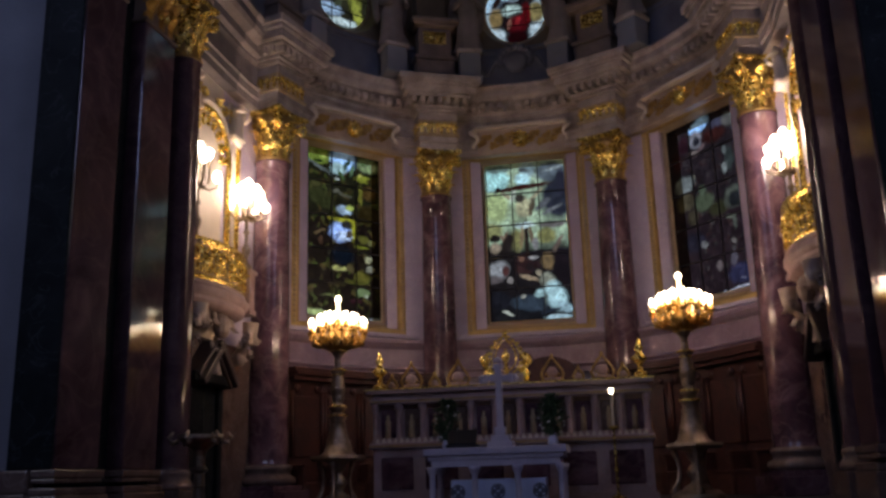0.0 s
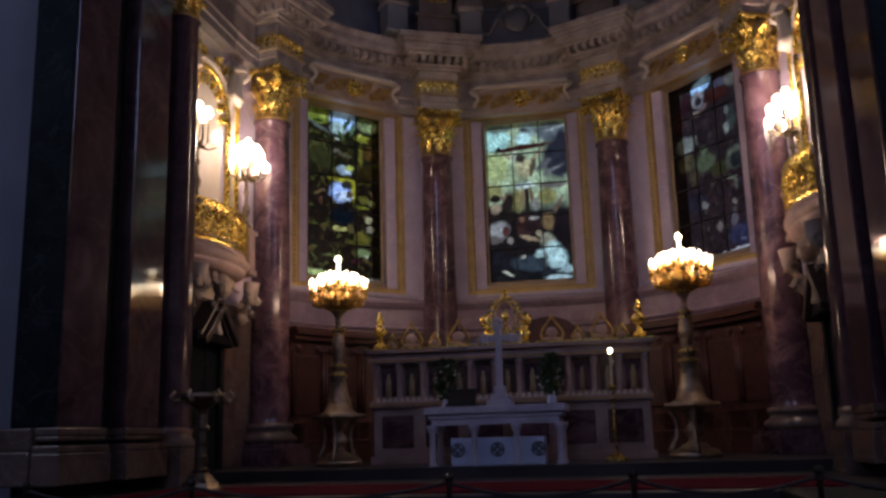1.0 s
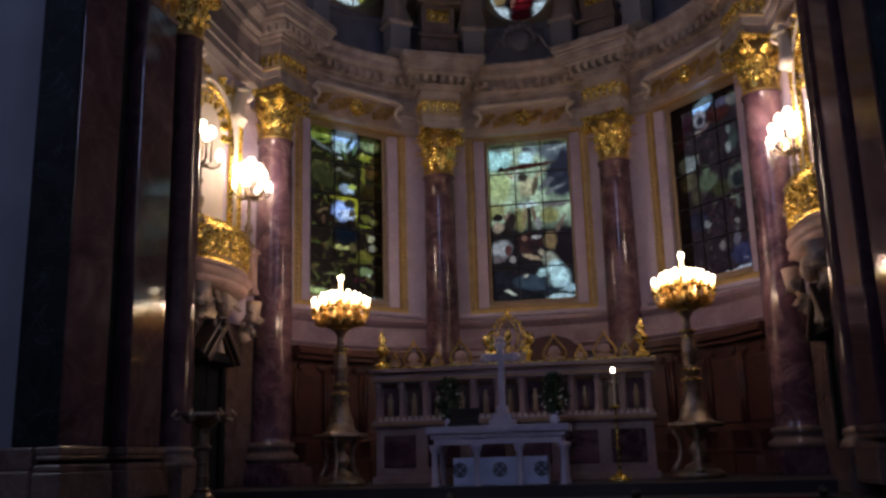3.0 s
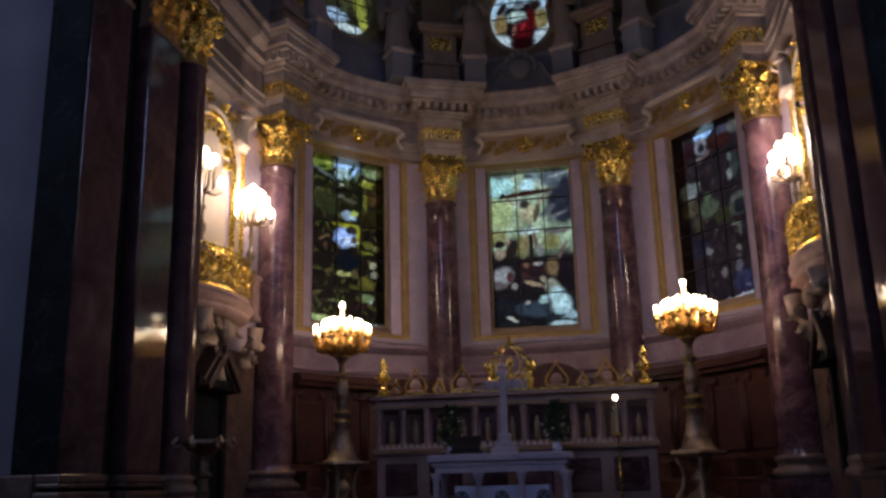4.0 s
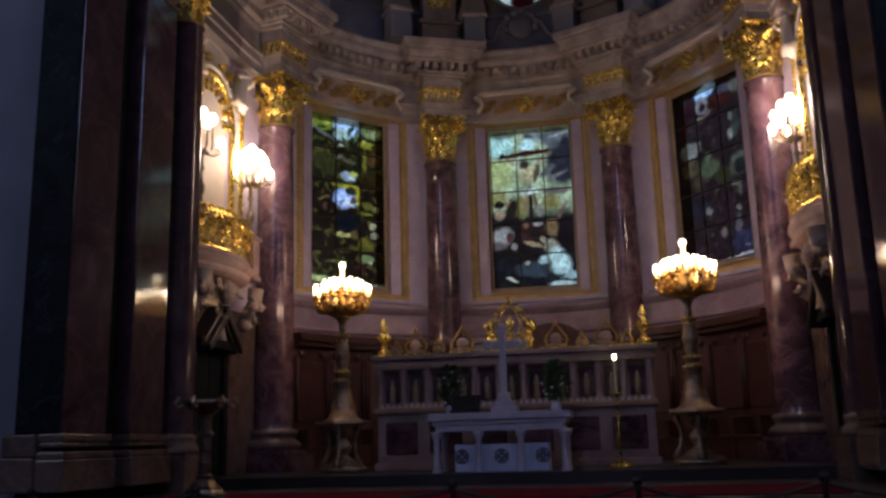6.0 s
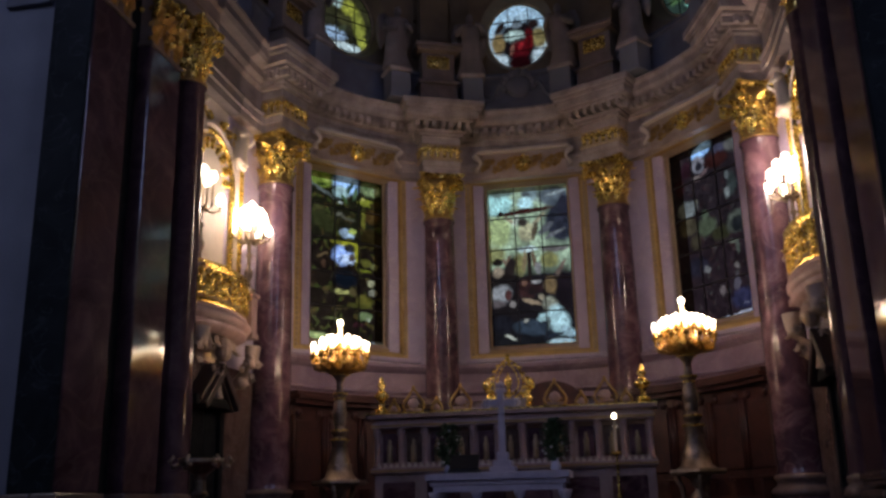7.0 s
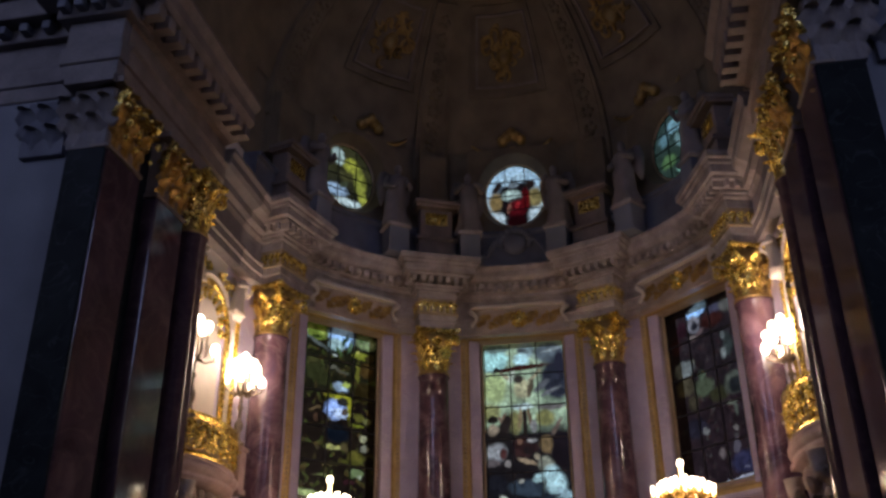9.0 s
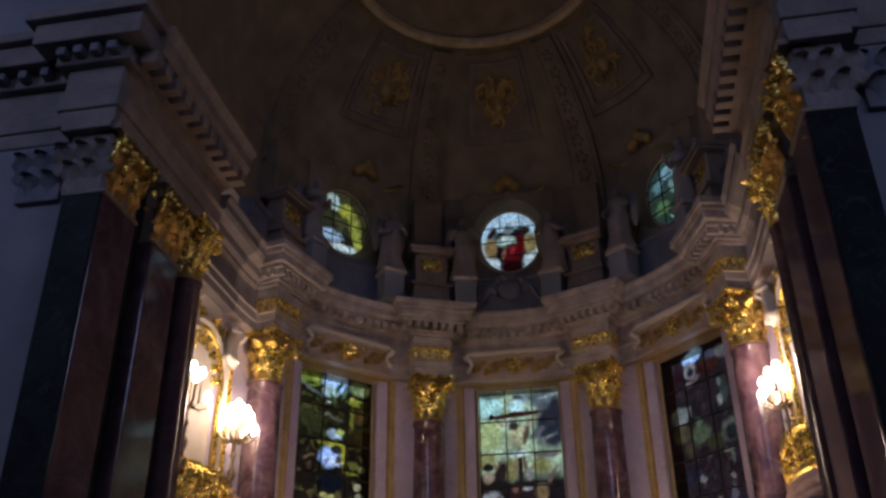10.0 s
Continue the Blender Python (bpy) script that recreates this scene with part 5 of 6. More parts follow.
ped = None
for i, a in enumerate((-66.5, -37.4, -13.9, 13.9, 37.4, 66.5)):
    m = radial(a, 4.92, 11.46)
    if ped is None:
        ped = thing("pedestal", m, "blue-grey stone pedestal on the cornice under a statue", "pedestal", "statue pedestals")
        part("block", boxes((-0.27, 0.27, -0.27, 0.27, 0.1, 0.74), bevel=0.02), GREY, ped)
        part("foot", boxes((-0.32, 0.32, -0.32, 0.32, 0, 0.1), bevel=0.02), GREY, ped)
        part("top_slab", boxes((-0.32, 0.32, -0.32, 0.32, 0.74, 0.84), bevel=0.02), STONE, ped)
    else:
        copy_thing(ped, m)
    st = part("angel_statue", figure(bmesh.new(), 1.85, 3 + i), STATUE, None, "pale grey stone statue of a winged draped figure", True)
    st.matrix_basis = radial(a, 4.92, 12.30) @ Matrix.Diagonal((0.8, 0.9, 1, 1))
    tagged(st, category="statue", group="attic statues")
for a in (-AE, -AC, AC, AE):
    b = thing("plaque_block", radial(a, 5.1, 11.46), "stepped stone block with a gilded plaque at the foot of a rib", "block", "plaque blocks", "structure")
    part("body", boxes((-0.5, 0.5, -0.22, 0.3, 0, 0.62), (-0.44, 0.44, -0.14, 0.3, 0.72, 1.55), bevel=0.02), BROWNSTONE, b)
    part("rib_foot", boxes((-0.4, 0.4, 0.2, 0.7, 1.75, 3.45), bevel=0.02), VAULT, b)
    part("ledge", boxes((-0.56, 0.56, -0.3, 0.3, 0.62, 0.72), bevel=0.02), BROWNSTONE, b)
    part("ledge", boxes((-0.58, 0.58, -0.34, 0.3, 1.55, 1.63), (-0.62, 0.62, -0.4, 0.3, 1.63, 1.75), bevel=0.02), BROWNSTONE, b)
    bm = boxes((-0.3, 0.3, -0.17, -0.12, 1.1, 1.45), bevel=0.02)
    ball(bm, (0, -0.17, 1.27), 0.12, (1.4, 0.4, 0.9))
    part("plaque", bm, GOLD, b, "gilded relief plaque")
# crest under the middle oval window
crest = thing("shell_crest", radial(0, 5.2, 11.5), "carved grey stone shell crest with scrolls below the oval window", "crest", kind="structure")
bm = bmesh.new()
ball(bm, (0, -0.02, 0.62), 0.3, (1.1, 0.4, 1), 16)
for k in range(7):
    t = radians(20 + 140 * k / 6)
    ball(bm, (0.42 * math.cos(t), -0.05, 0.62 + 0.42 * math.sin(t)), 0.1, (1, 0.6, 1), 8)
part("shell", bm, SLATE_SHADE, crest, smooth=True)
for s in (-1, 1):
    part("scroll", tube([(s * (0.35 + 0.07 * k), -0.06, 0.5 + 0.2 * math.sin(k * 0.75)) for k in range(9)], [0.07, 0.075, 0.08, 0.07, 0.06, 0.06, 0.055, 0.05, 0.03], 8), SLATE_SHADE, crest, smooth=True)

# ---- side walls: balconies, doorways, gilt mouldings ----
BY = 15.75
for sx in (-1, 1):
    # gilt bead strips and arch of the niche over the balcony
    niche = thing("trim_niche", pose(5.65 * sx, BY, 0, 0, 0, 90 if sx < 0 else -90), "cream niche moulding with gilded bead strips over the balcony", "moulding", kind="structure")
    for x in (-1.3, 1.3):
        part("strip", boxes((x - 0.16, x + 0.16, -0.07, 0.02, 5.2, 9.4), bevel=0.015), CREAM, niche)
        bm = boxes((x - 0.09, x + 0.09, -0.095, -0.06, 5.3, 9.35), bevel=0.01)
        for k in range(40):
            ball(bm, (x, -0.1, 5.35 + 0.1 * k), 0.055, (1, 0.6, 0.8), 6)
        part("bead_strip", bm, GOLD, niche, "gilded bead strip")
    pts = [(0.9 * math.cos(PI * k / 16), -0.05, 8.0 + 0.9 * math.sin(PI * k / 16)) for k in range(17)]
    part("arch", tube([(0.9, -0.05, 5.3)] + pts + [(-0.9, -0.05, 5.3)], 0.06, 6), GOLD, niche, "gilded arch moulding", True)
    part("arch", tube([(1.05, -0.03, 5.3)] + [(x * 1.167, y, 8.0 + (z - 8.0) * 1.167) for x, y, z in pts] + [(-1.05, -0.03, 5.3)], 0.07, 6), CREAM, niche, smooth=True)
    bm = bmesh.new()
    for k in range(9):
        t = PI * k / 8
        leaf_mesh(0.2, 0.3, 0.1, bm, Matrix.Translation((0.5 * math.cos(t), -0.03, 8.05 + 0.5 * math.sin(t))) @ Matrix.Rotation(PI / 2 - t, 4, 'Y'))
    part("fan_relief", bm, GOLD, niche, "gilded fan of leaves")
    for s in (-1, 1):
        bm = bmesh.new()
        for k in range(3):
            cx, cz = s * (0.3 + 0.32 * k), 9.14 - 0.05 * k
            tube([(cx + 0.14 * (1 - q / 15) * math.cos(q * 0.62 * s), -0.06, cz + 0.15 * (1 - q / 15) * math.sin(q * 0.62)) for q in range(14)], [0.034 - 0.0014 * q for q in range(14)], 6, bm)
            leaf_mesh(0.16, 0.24, 0.08, bm, Matrix.Translation((cx + 0.1 * s, -0.05, cz)) @ Matrix.Rotation(s * (0.5 + 0.4 * k), 4, 'Y'))
        part("spandrel_relief", bm, GOLD, niche, "gilded scroll relief over the arch", True)
    for s in (-1, 1):
        st = part("cherub_statue", figure(bmesh.new(), 0.95, 20 + s), CREAM, None, "small cream stone cherub statue above the niche arch", True)
        st.matrix_basis = niche.matrix_basis @ pose(0.95 * s, -0.16, 8.55, 0, 14 * s, 0)
        tagged(st, category="statue", group="niche cherubs")
    # balcony
    bal = thing("balcony", pose(5.65 * sx, BY, 0, 0, 0, 90 if sx < 0 else -90), "bowed stone balcony with a gilded openwork balustrade on carved corbels", "balcony", "chancel balconies")
    flat = Matrix.Diagonal((1, 0.44, 1, 1))

    def bowed(profile, name, mat, label="", smooth=False):
        bm = lathe([(0.02, profile[0][1])] + profile + [(0.02, profile[-1][1])], 32, PI / 2, 3 * PI / 2)
        bmesh.ops.transform(bm, matrix=flat, verts=bm.verts)
        return part(name, bm, mat, bal, label, smooth)

    bowed([(1.05, 4.72), (1.22, 4.75), (1.36, 4.8), (1.42, 4.85), (1.42, 4.91), (1.5, 4.95), (1.56, 5.0), (1.56, 5.07), (1.48, 5.11), (1.42, 5.14), (1.42, 5.2)], "slab", SCREEN)
    bowed([(1.38, 5.2), (1.42, 5.24), (1.38, 5.29)], "lower_rail", GOLD)
    bowed([(1.36, 5.86), (1.44, 5.92), (1.44, 5.98), (1.36, 6.0)], "handrail", GOLD)
    bowed([(1.3, 5.24), (1.3, 5.9)], "backing", GILT)
    rel = None
    for k in range(9):
        t = radians(-80 + 20 * k)
        m = Matrix.Translation((1.36 * math.sin(t), -1.36 * 0.44 * math.cos(t), 5.28)) @ Matrix.Rotation(math.atan2(0.44 * math.sin(t), math.cos(t)) , 4, 'Z')
        if rel is None:
            bm = bmesh.new()
            for s in (-1, 1):
                tube([(s * (0.11 + 0.12 * (1 - q / 16) * math.cos(q * 0.6)), -0.02, 0.36 + 0.2 * (1 - q / 16) * math.sin(q * 0.6)) for q in range(14)], [0.035 - 0.0013 * q for q in range(14)], 6, bm)
                tube([(s * (0.1 + 0.1 * (1 - q / 14) * math.cos(2 - q * 0.6)), -0.02, 0.14 + 0.12 * (1 - q / 14) * math.sin(2 - q * 0.6)) for q in range(12)], [0.03 - 0.001 * q for q in range(12)], 6, bm)
            leaf_mesh(0.14, 0.5, 0.1, bm, Matrix.Translation((0, -0.02, 0.03)) @ Matrix.Rotation(0.35, 4, 'Y'))
            rel = part("scrollwork", bm, GOLD, bal, "gilded openwork scrolls")
            rel.matrix_basis = m
        else:
            again("scrollwork", rel, m, bal)
    for x in (-1.4, 1.4):
        part("newel", boxes((x - 0.15, x + 0.15, -0.42, 0.02, 4.98, 5.78), (x - 0.19, x + 0.19, -0.46, 0.02, 5.78, 5.86), (x - 0.18, x + 0.18, -0.45, 0.02, 4.92, 5.04), bevel=0.012), SCREEN, bal, "stone newel")
    for x in (-1.15, 1.15):
        bm = bmesh.new()
        tube([(x, -0.1, 3.75), (x, -0.16, 3.95), (x, -0.34, 4.15), (x, -0.5, 4.45), (x, -0.52, 4.72)], [0.06, 0.1, 0.12, 0.14, 0.16], 10, bm)
        for s in (-1, 1):
            tube([(x + s * 0.1, -0.46 + 0.13 * (1 - q / 15) * math.cos(1.2 + q * 0.6), 4.4 + 0.15 * (1 - q / 15) * math.sin(1.2 + q * 0.6)) for q in range(13)], [0.055 - 0.002 * q for q in range(13)], 8, bm)
        ball(bm, (x, -0.3, 4.02), 0.13, (1.1, 0.9, 1.2), 10)
        cor = part("corbel", bm, FRAME, bal, "carved scroll corbel", True)
        kn = None
        for k in range(10):
            m = Matrix.Translation((x + 0.16 * math.cos(k * 2.2), -0.32 - 0.03 * k + 0.1 * math.sin(k * 1.7), 3.95 + 0.07 * k)) @ Matrix.Rotation(k * 1.3, 4, 'Y')
            if kn is None:
                kn = part("knob", leaf_mesh(0.16, 0.2, 0.07), FRAME, cor)
                kn.matrix_basis = m
            else:
                again("knob", kn, m, cor)
    bm = bmesh.new()
    for k in range(7):
        leaf_mesh(0.17, 0.34, 0.14, bm, Matrix.Translation((-0.75 + 0.25 * k, -0.24 - 0.2 * math.sin(PI * (k + 1) / 8), 4.74)) @ Matrix.Rotation(PI, 4, 'X') @ Matrix.Rotation(PI, 4, 'Z'))
    ball(bm, (0, -0.42, 4.48), 0.2, (1, 0.8, 1.2), 10)
    part("leaf_relief", bm, FRAME, bal, "carved leaf relief")
    tagged(part("wall_panel_side", boxes((-1.25, 1.05, -0.05, 0.0, FL, 4.3), bevel=0.01), BASE), "polished brown marble wainscot below the balcony", "wall panel", kind="structure").matrix_basis = bal.matrix_basis
    # doorway with a steep gable and a bust
    door = thing("doorway", pose(5.6 * sx, BY, FL, 0, 0, 90 if sx < 0 else -90), "dark marble doorway with a steep gable below the balcony", "doorway", kind="structure")
    part("jamb", boxes((-0.72, -0.52, -0.12, 0.02, 0, 2.3), bevel=0.015), BLACK, door)
    part("jamb", boxes((0.52, 0.72, -0.12, 0.02, 0, 2.3), bevel=0.015), BLACK, door)
    part("door_leaf", boxes((-0.52, -0.004, -0.05, 0.02, 0, 2.3), (0.004, 0.52, -0.05, 0.02, 0, 2.3), bevel=0.01), BLACK, door)
    part("lintel", boxes((-0.85, 0.85, -0.3, 0.02, 2.3, 2.48), bevel=0.02), BLACK, door)
    for s in (-1, 1):
        g = part("gable", boxes((-0.08, 1.0, -0.42, 0.02, -0.03, 0.12), (-0.04, 0.96, -0.34, 0.02, -0.11, -0.03), bevel=0.02), DARKMARBLE, door, "dark brown marble gable slope")
        g.matrix_basis = Matrix.Translation((0, 0, 3.0)) @ Matrix.Rotation(radians(44 if s > 0 else 136), 4, 'Y')
    bust = part("bust_statue", figure(bmesh.new(), 0.75, 31, False), STONE, None, "weathered stone bust over the doorway lintel", True)
    bust.matrix_basis = door.matrix_basis @ pose(0, -0.24, 2.481)
    tagged(bust, category="statue", group="doorway busts")

    # sconces
    for y, n in (((17.0, 19), (14.75, 7)) if sx < 0 else ((17.0, 19),)):
        sc = thing("balcony_lamp", pose(5.6 * sx if sx < 0 else 5.72, y, 0, 0, 0, 90 if sx < 0 else -90), "lit brass lamp standard with clustered glass globes on a balcony newel", "lamp", "lit balcony lamps")
        part("stem", lathe([(0, 5.86), (0.13, 5.86), (0.13, 5.92), (0.06, 5.98), (0.04, 6.1), (0.08, 6.2), (0.09, 6.3), (0.04, 6.4), (0.035, 6.58), (0.07, 6.64), (0.04, 6.7), (0.035, 6.88), (0.1, 6.95), (0.12, 7.0), (0.05, 7.04), (0, 7.04)], 16, centre=(0, -0.28)), BRONZE, sc, "aged brass stem", True)
        for k in range(n):
            t = 2 * PI * k / n + 0.3
            r, z = ((0.4, 7.16), (0.33, 7.36), (0.2, 7.52))[k % 3] if k else (0.0, 7.66)
            x, yy = r * math.cos(t), -0.3 + r * math.sin(t) * 0.9
            bm = tube([(0, -0.28, 6.95), (x * 0.6, -0.28 + (yy + 0.28) * 0.6, 6.92), (x, yy, 7.0), (x, yy, z - 0.06)], 0.02, 6)
            arm = part("arm", bm, BRONZE, sc, smooth=True)
            bm = bmesh.new()
            ball(bm, (x, yy, z + 0.05), 0.078, (1, 1, 1.5), 12)
            part("globe", bm, BULB, arm, "glowing glass globe", True)

# ---- choir stalls along the apse ----
stall = None
for a in (-64, -53, -42, -31, 31, 42, 53, 64):
    m = radial(a, 5.36, FL)
    if stall is None:
        stall = thing("choir_stall", m, "dark walnut choir stall with a panelled back and moulded canopy", "choir stall", "choir stalls along the apse wall")
        part("back", boxes((-0.51, 0.51, -0.16, 0.12, 0, 2.62), bevel=0.01), WOOD, stall)
        part("panel", boxes((-0.38, 0.38, -0.2, -0.15, 1.0, 2.3), bevel=0.025), WOOD, stall)
        part("canopy", boxes((-0.53, 0.53, -0.34, 0.12, 2.62, 2.72), (-0.53, 0.53, -0.44, 0.12, 2.72, 2.82), (-0.53, 0.53, -0.38, 0.12, 2.82, 2.9), bevel=0.015), WOOD, stall)
        part("seat", boxes((-0.46, 0.46, -0.62, -0.14, 0.42, 0.48), bevel=0.015), WOOD, stall)
        part("front", boxes((-0.46, 0.46, -0.58, -0.52, 0, 0.42), bevel=0.01), WOOD, stall)
        for s in (-1, 1):
            part("armrest", boxes((s * 0.49 - 0.035, s * 0.49 + 0.035, -0.62, -0.14, 0, 0.78), (s * 0.49 - 0.05, s * 0.49 + 0.05, -0.66, -0.14, 0.78, 0.84), bevel=0.015), WOOD, stall)
            bm = bmesh.new()
            ball(bm, (s * 0.3, -0.2, 2.45), 0.09, (1, 0.6, 1))
            tube([(s * 0.45, -0.19, 1.0), (s * 0.45, -0.19, 2.4)], 0.045, 8, bm)
            part("colonnette", bm, WOOD, stall, smooth=True)
    else:
        copy_thing(stall, m)
hood = thing("stall_hood", radial(4.5, 5.36, FL), "dark walnut rounded hood of the middle stall", "stall hood")
out = [(0.8 * math.cos(PI * k / 16), 2.6 + 0.62 * math.sin(PI * k / 16)) for k in range(17)]
part("arch", extrude(out, -0.4, 0.1), WOOD, hood)
part("back", boxes((-0.8, 0.8, -0.2, 0.1, 0, 2.6), bevel=0.01), WOOD, hood)

# ---- altar screen ----
scr = thing("altar_screen", pose(-0.06, 17.2, FL) @ Matrix.Diagonal((0.97, 1, 0.97, 1)), "low marble altar screen with colonnettes and gilded cresting", "altar screen")
part("foot", boxes((-2.74, 2.74, -0.2, 0.25, 0, 0.14), bevel=0.015), SCREEN, scr)
part("base", boxes((-2.68, 2.68, -0.14, 0.25, 0.14, 1.08), bevel=0.015), SCREEN, scr)
part("ledge", boxes((-2.74, 2.74, -0.22, 0.25, 1.08, 1.2), bevel=0.015), SCREEN, scr)
for k in range(6):
    x = -2.2 + 0.88 * k
    part("panel", boxes((x - 0.32, x + 0.32, -0.17, -0.1, 0.3, 0.92), bevel=0.03), ROSE, scr, "rose marble panel")
part("back_wall", boxes((-2.66, 2.66, 0.02, 0.2, 1.2, 1.95)), SCREEN, scr)
for k in range(11):
    x = -2.4 + 0.48 * k
    part("niche_panel", boxes((x - 0.15, x + 0.15, -0.02, 0.04, 1.3, 1.86), bevel=0.02), BASE if k % 2 else ROSE, scr)
    part("niche_figure", lathe([(0, 1.3), (0.06, 1.3), (0.05, 1.5), (0.06, 1.6), (0.03, 1.66), (0.035, 1.72), (0, 1.76)], 10, centre=(x, -0.04)), GILT, scr, smooth=True)
col = None
for k in range(12):
    x = -2.64 + 0.48 * k
    if col is None:
        col = part("colonnette", lathe([(0, 1.2), (0.075, 1.2), (0.075, 1.25), (0.05, 1.28), (0.045, 1.78), (0.075, 1.84), (0.08, 1.95), (0, 1.95)], 12), SCREEN, scr, "pale stone colonnette", True)
        col.matrix_basis = Matrix.Translation((x, -0.1, 0))
    else:
        again("colonnette", col, Matrix.Translation((x, -0.1, 0)), scr)
part("architrave", boxes((-2.74, 2.74, -0.2, 0.24, 1.95, 2.05), bevel=0.012), SCREEN, scr)
part("frieze", boxes((-2.7, 2.7, -0.16, 0.22, 2.05, 2.14), bevel=0.012), SCREEN, scr)
part("cornice", boxes((-2.8, 2.8, -0.26, 0.26, 2.14, 2.22), bevel=0.012), SCREEN, scr)
part("gilt_line", boxes((-2.81, 2.81, -0.27, 0.2, 2.222, 2.245)), GOLD, scr, "gilded top line")
part("gilt_line", boxes((-2.75, 2.75, -0.215, -0.2, 1.985, 2.015)), OLDGOLD, scr, "gilded architrave line")
part("gilt_line", boxes((-2.75, 2.75, -0.235, -0.22, 1.12, 1.15)), OLDGOLD, scr, "gilded ledge line")
tooth = None
for k in range(44):
    x = -2.58 + 0.12 * k
    if tooth is None:
        tooth = part("tooth", extrude([(-0.045, 1.2), (0.045, 1.2), (0, 1.3)], -0.19, -0.16), CREAM, scr)
        tooth.matrix_basis = Matrix.Translation((x, 0, 0))
    else:
        again("tooth", tooth, Matrix.Translation((x, 0, 0)), scr)


def gable_crest(x, w, h, z=2.25):
    bm = bmesh.new()
    left = [(-w * 0.7, 0), (-w, h * 0.24), (-w * 0.9, h * 0.46), (-w * 0.45, h * 0.72), (0, h)]
    pts = left + [(-a, b) for a, b in left[-2::-1]]
    tube([(a, 0, z + b) for a, b in pts], 0.03, 6, bm)
    tube([(-w * 1.05, 0, z + 0.02), (w * 1.05, 0, z + 0.02)], 0.024, 6, bm)
    ball(bm, (0, -0.02, z + h * 0.4), h * 0.17, (1.1, 0.5, 1.2), 10)
    ball(bm, (0, 0, z + h * 1.02), 0.035, (1, 1, 1.6), 8)
    for s in (-1, 1):
        ball(bm, (s * w, 0, z + h * 0.3), 0.032, (1, 1, 1.3), 8)
        tube([(s * w * (0.35 + 0.3 * math.cos(q * 0.7) * (1 - q / 12)), 0, z + h * 0.25 + h * 0.16 * math.sin(q * 0.7) * (1 - q / 12)) for q in range(10)], 0.016, 6, bm)
    c = part("crest", bm, OLDGOLD, scr, "gilded pointed crest", True)
    c.matrix_basis = Matrix.Translation((x, -0.05, 0))
    bm = bmesh.new()
    ball(bm, (0, -0.035, z + h * 0.38), h * 0.2, (1.2, 0.3, 1.1), 10)
    box(bm, -w * 0.75, w * 0.75, -0.03, 0.02, z + 0.03, z + 0.08)
    part("medallion", bm, SCREEN, c, "pale stone medallion", True)


for x in (-1.9, -0.95, 0.9, 1.86):
    gable_crest(x, 0.21, 0.48)
for x in (-1.43, 1.4, -2.3, 2.25):
    gable_crest(x, 0.1, 0.25)
bm = bmesh.new()
for q in range(2):
    tube([(0.29 * math.cos(2 * PI * k / 20) * (1 - 0.28 * q), -0.03 * q, 2.76 + (0.33 + 0.12 * max(0, math.sin(2 * PI * k / 20)) ** 3) * math.sin(2 * PI * k / 20) * (1 - 0.22 * q)) for k in range(21)], 0.02, 6, bm)
for k in range(18):
    t = 2 * PI * k / 18
    leaf_mesh(0.07, 0.11, 0.03, bm, Matrix.Translation((0.29 * math.cos(t), -0.02, 2.76 + 0.35 * math.sin(t))) @ Matrix.Rotation(PI / 2 - t - 0.6, 4, 'Y'))
tube([(0, 0, 2.45), (0, 0, 2.95)], [0.05, 0.02], 8, bm)
ball(bm, (0, -0.02, 2.78), 0.08, (1, 0.6, 1.4), 8)
ball(bm, (0, 0, 3.24), 0.05, (1, 1, 1.6), 8)
for s in (-1, 1):
    tube([(s * 0.3, 0, 2.5), (s * 0.42, 0, 2.62), (s * 0.42, 0, 2.8), (s * 0.34, 0, 2.86)], [0.05, 0.06, 0.05, 0.03], 8, bm)
    ball(bm, (s * 0.42, 0, 2.72), 0.1, (1, 1, 1.2), 8)
    ball(bm, (s * 0.36, 0, 2.42), 0.11, (1, 1, 1.4), 8)
part("crown_crest", bm, GOLD, scr, "gilded wreath crest with scrolls", True)
part("crest_block", boxes((-0.34, 0.34, -0.12, 0.12, 2.25, 2.44), bevel=0.02), STONE, scr)
for s in (-1, 1):
    f = part("finial", lathe([(0, 2.25), (0.13, 2.25), (0.13, 2.34), (0.06, 2.38), (0.05, 2.5), (0.12, 2.56), (0.16, 2.62), (0.1, 2.68), (0.05, 2.74), (0.09, 2.82), (0.05, 2.9), (0.03, 2.97), (0, 3.02)], 14), GOLD, scr, "gilded urn finial", True)
    f.matrix_basis = Matrix.Translation((2.57 * s, 0, 0))

# ---- altar ----
al = thing("altar", pose(-0.08, 15.2, FL - 0.05), "pale lilac marble altar table over a bluish white chest", "altar")
part("slab", boxes((-1.2, 1.2, 0, 0.95, 0.9, 1.02), (-1.14, 1.14, 0.05, 0.9, 0.82, 0.9), bevel=0.015), CROSS, al)
part("frieze", boxes((-1.08, 1.08, 0.08, 0.86, 0.72, 0.82)), CROSS, al)
leg = None
for x in (-1.08, -0.36, 0.36, 1.08):
    for y in (0.14, 0.8):
        if abs(x) < 1 and y > 0.5:
            continue
        if leg is None:
            leg = part("pillar", lathe([(0, 0), (0.09, 0), (0.09, 0.06), (0.055, 0.1), (0.05, 0.58), (0.08, 0.64), (0.1, 0.72), (0, 0.72)], 14), CROSS, al, smooth=True)
            leg.matrix_basis = Matrix.Translation((x, y, 0))
        else:
            again("pillar", leg, Matrix.Translation((x, y, 0)), al)
part("chest", boxes((-0.8, 0.8, 0.3, 0.75, 0, 0.5), bevel=0.01), WHITE, al, "bluish white marble inner chest")
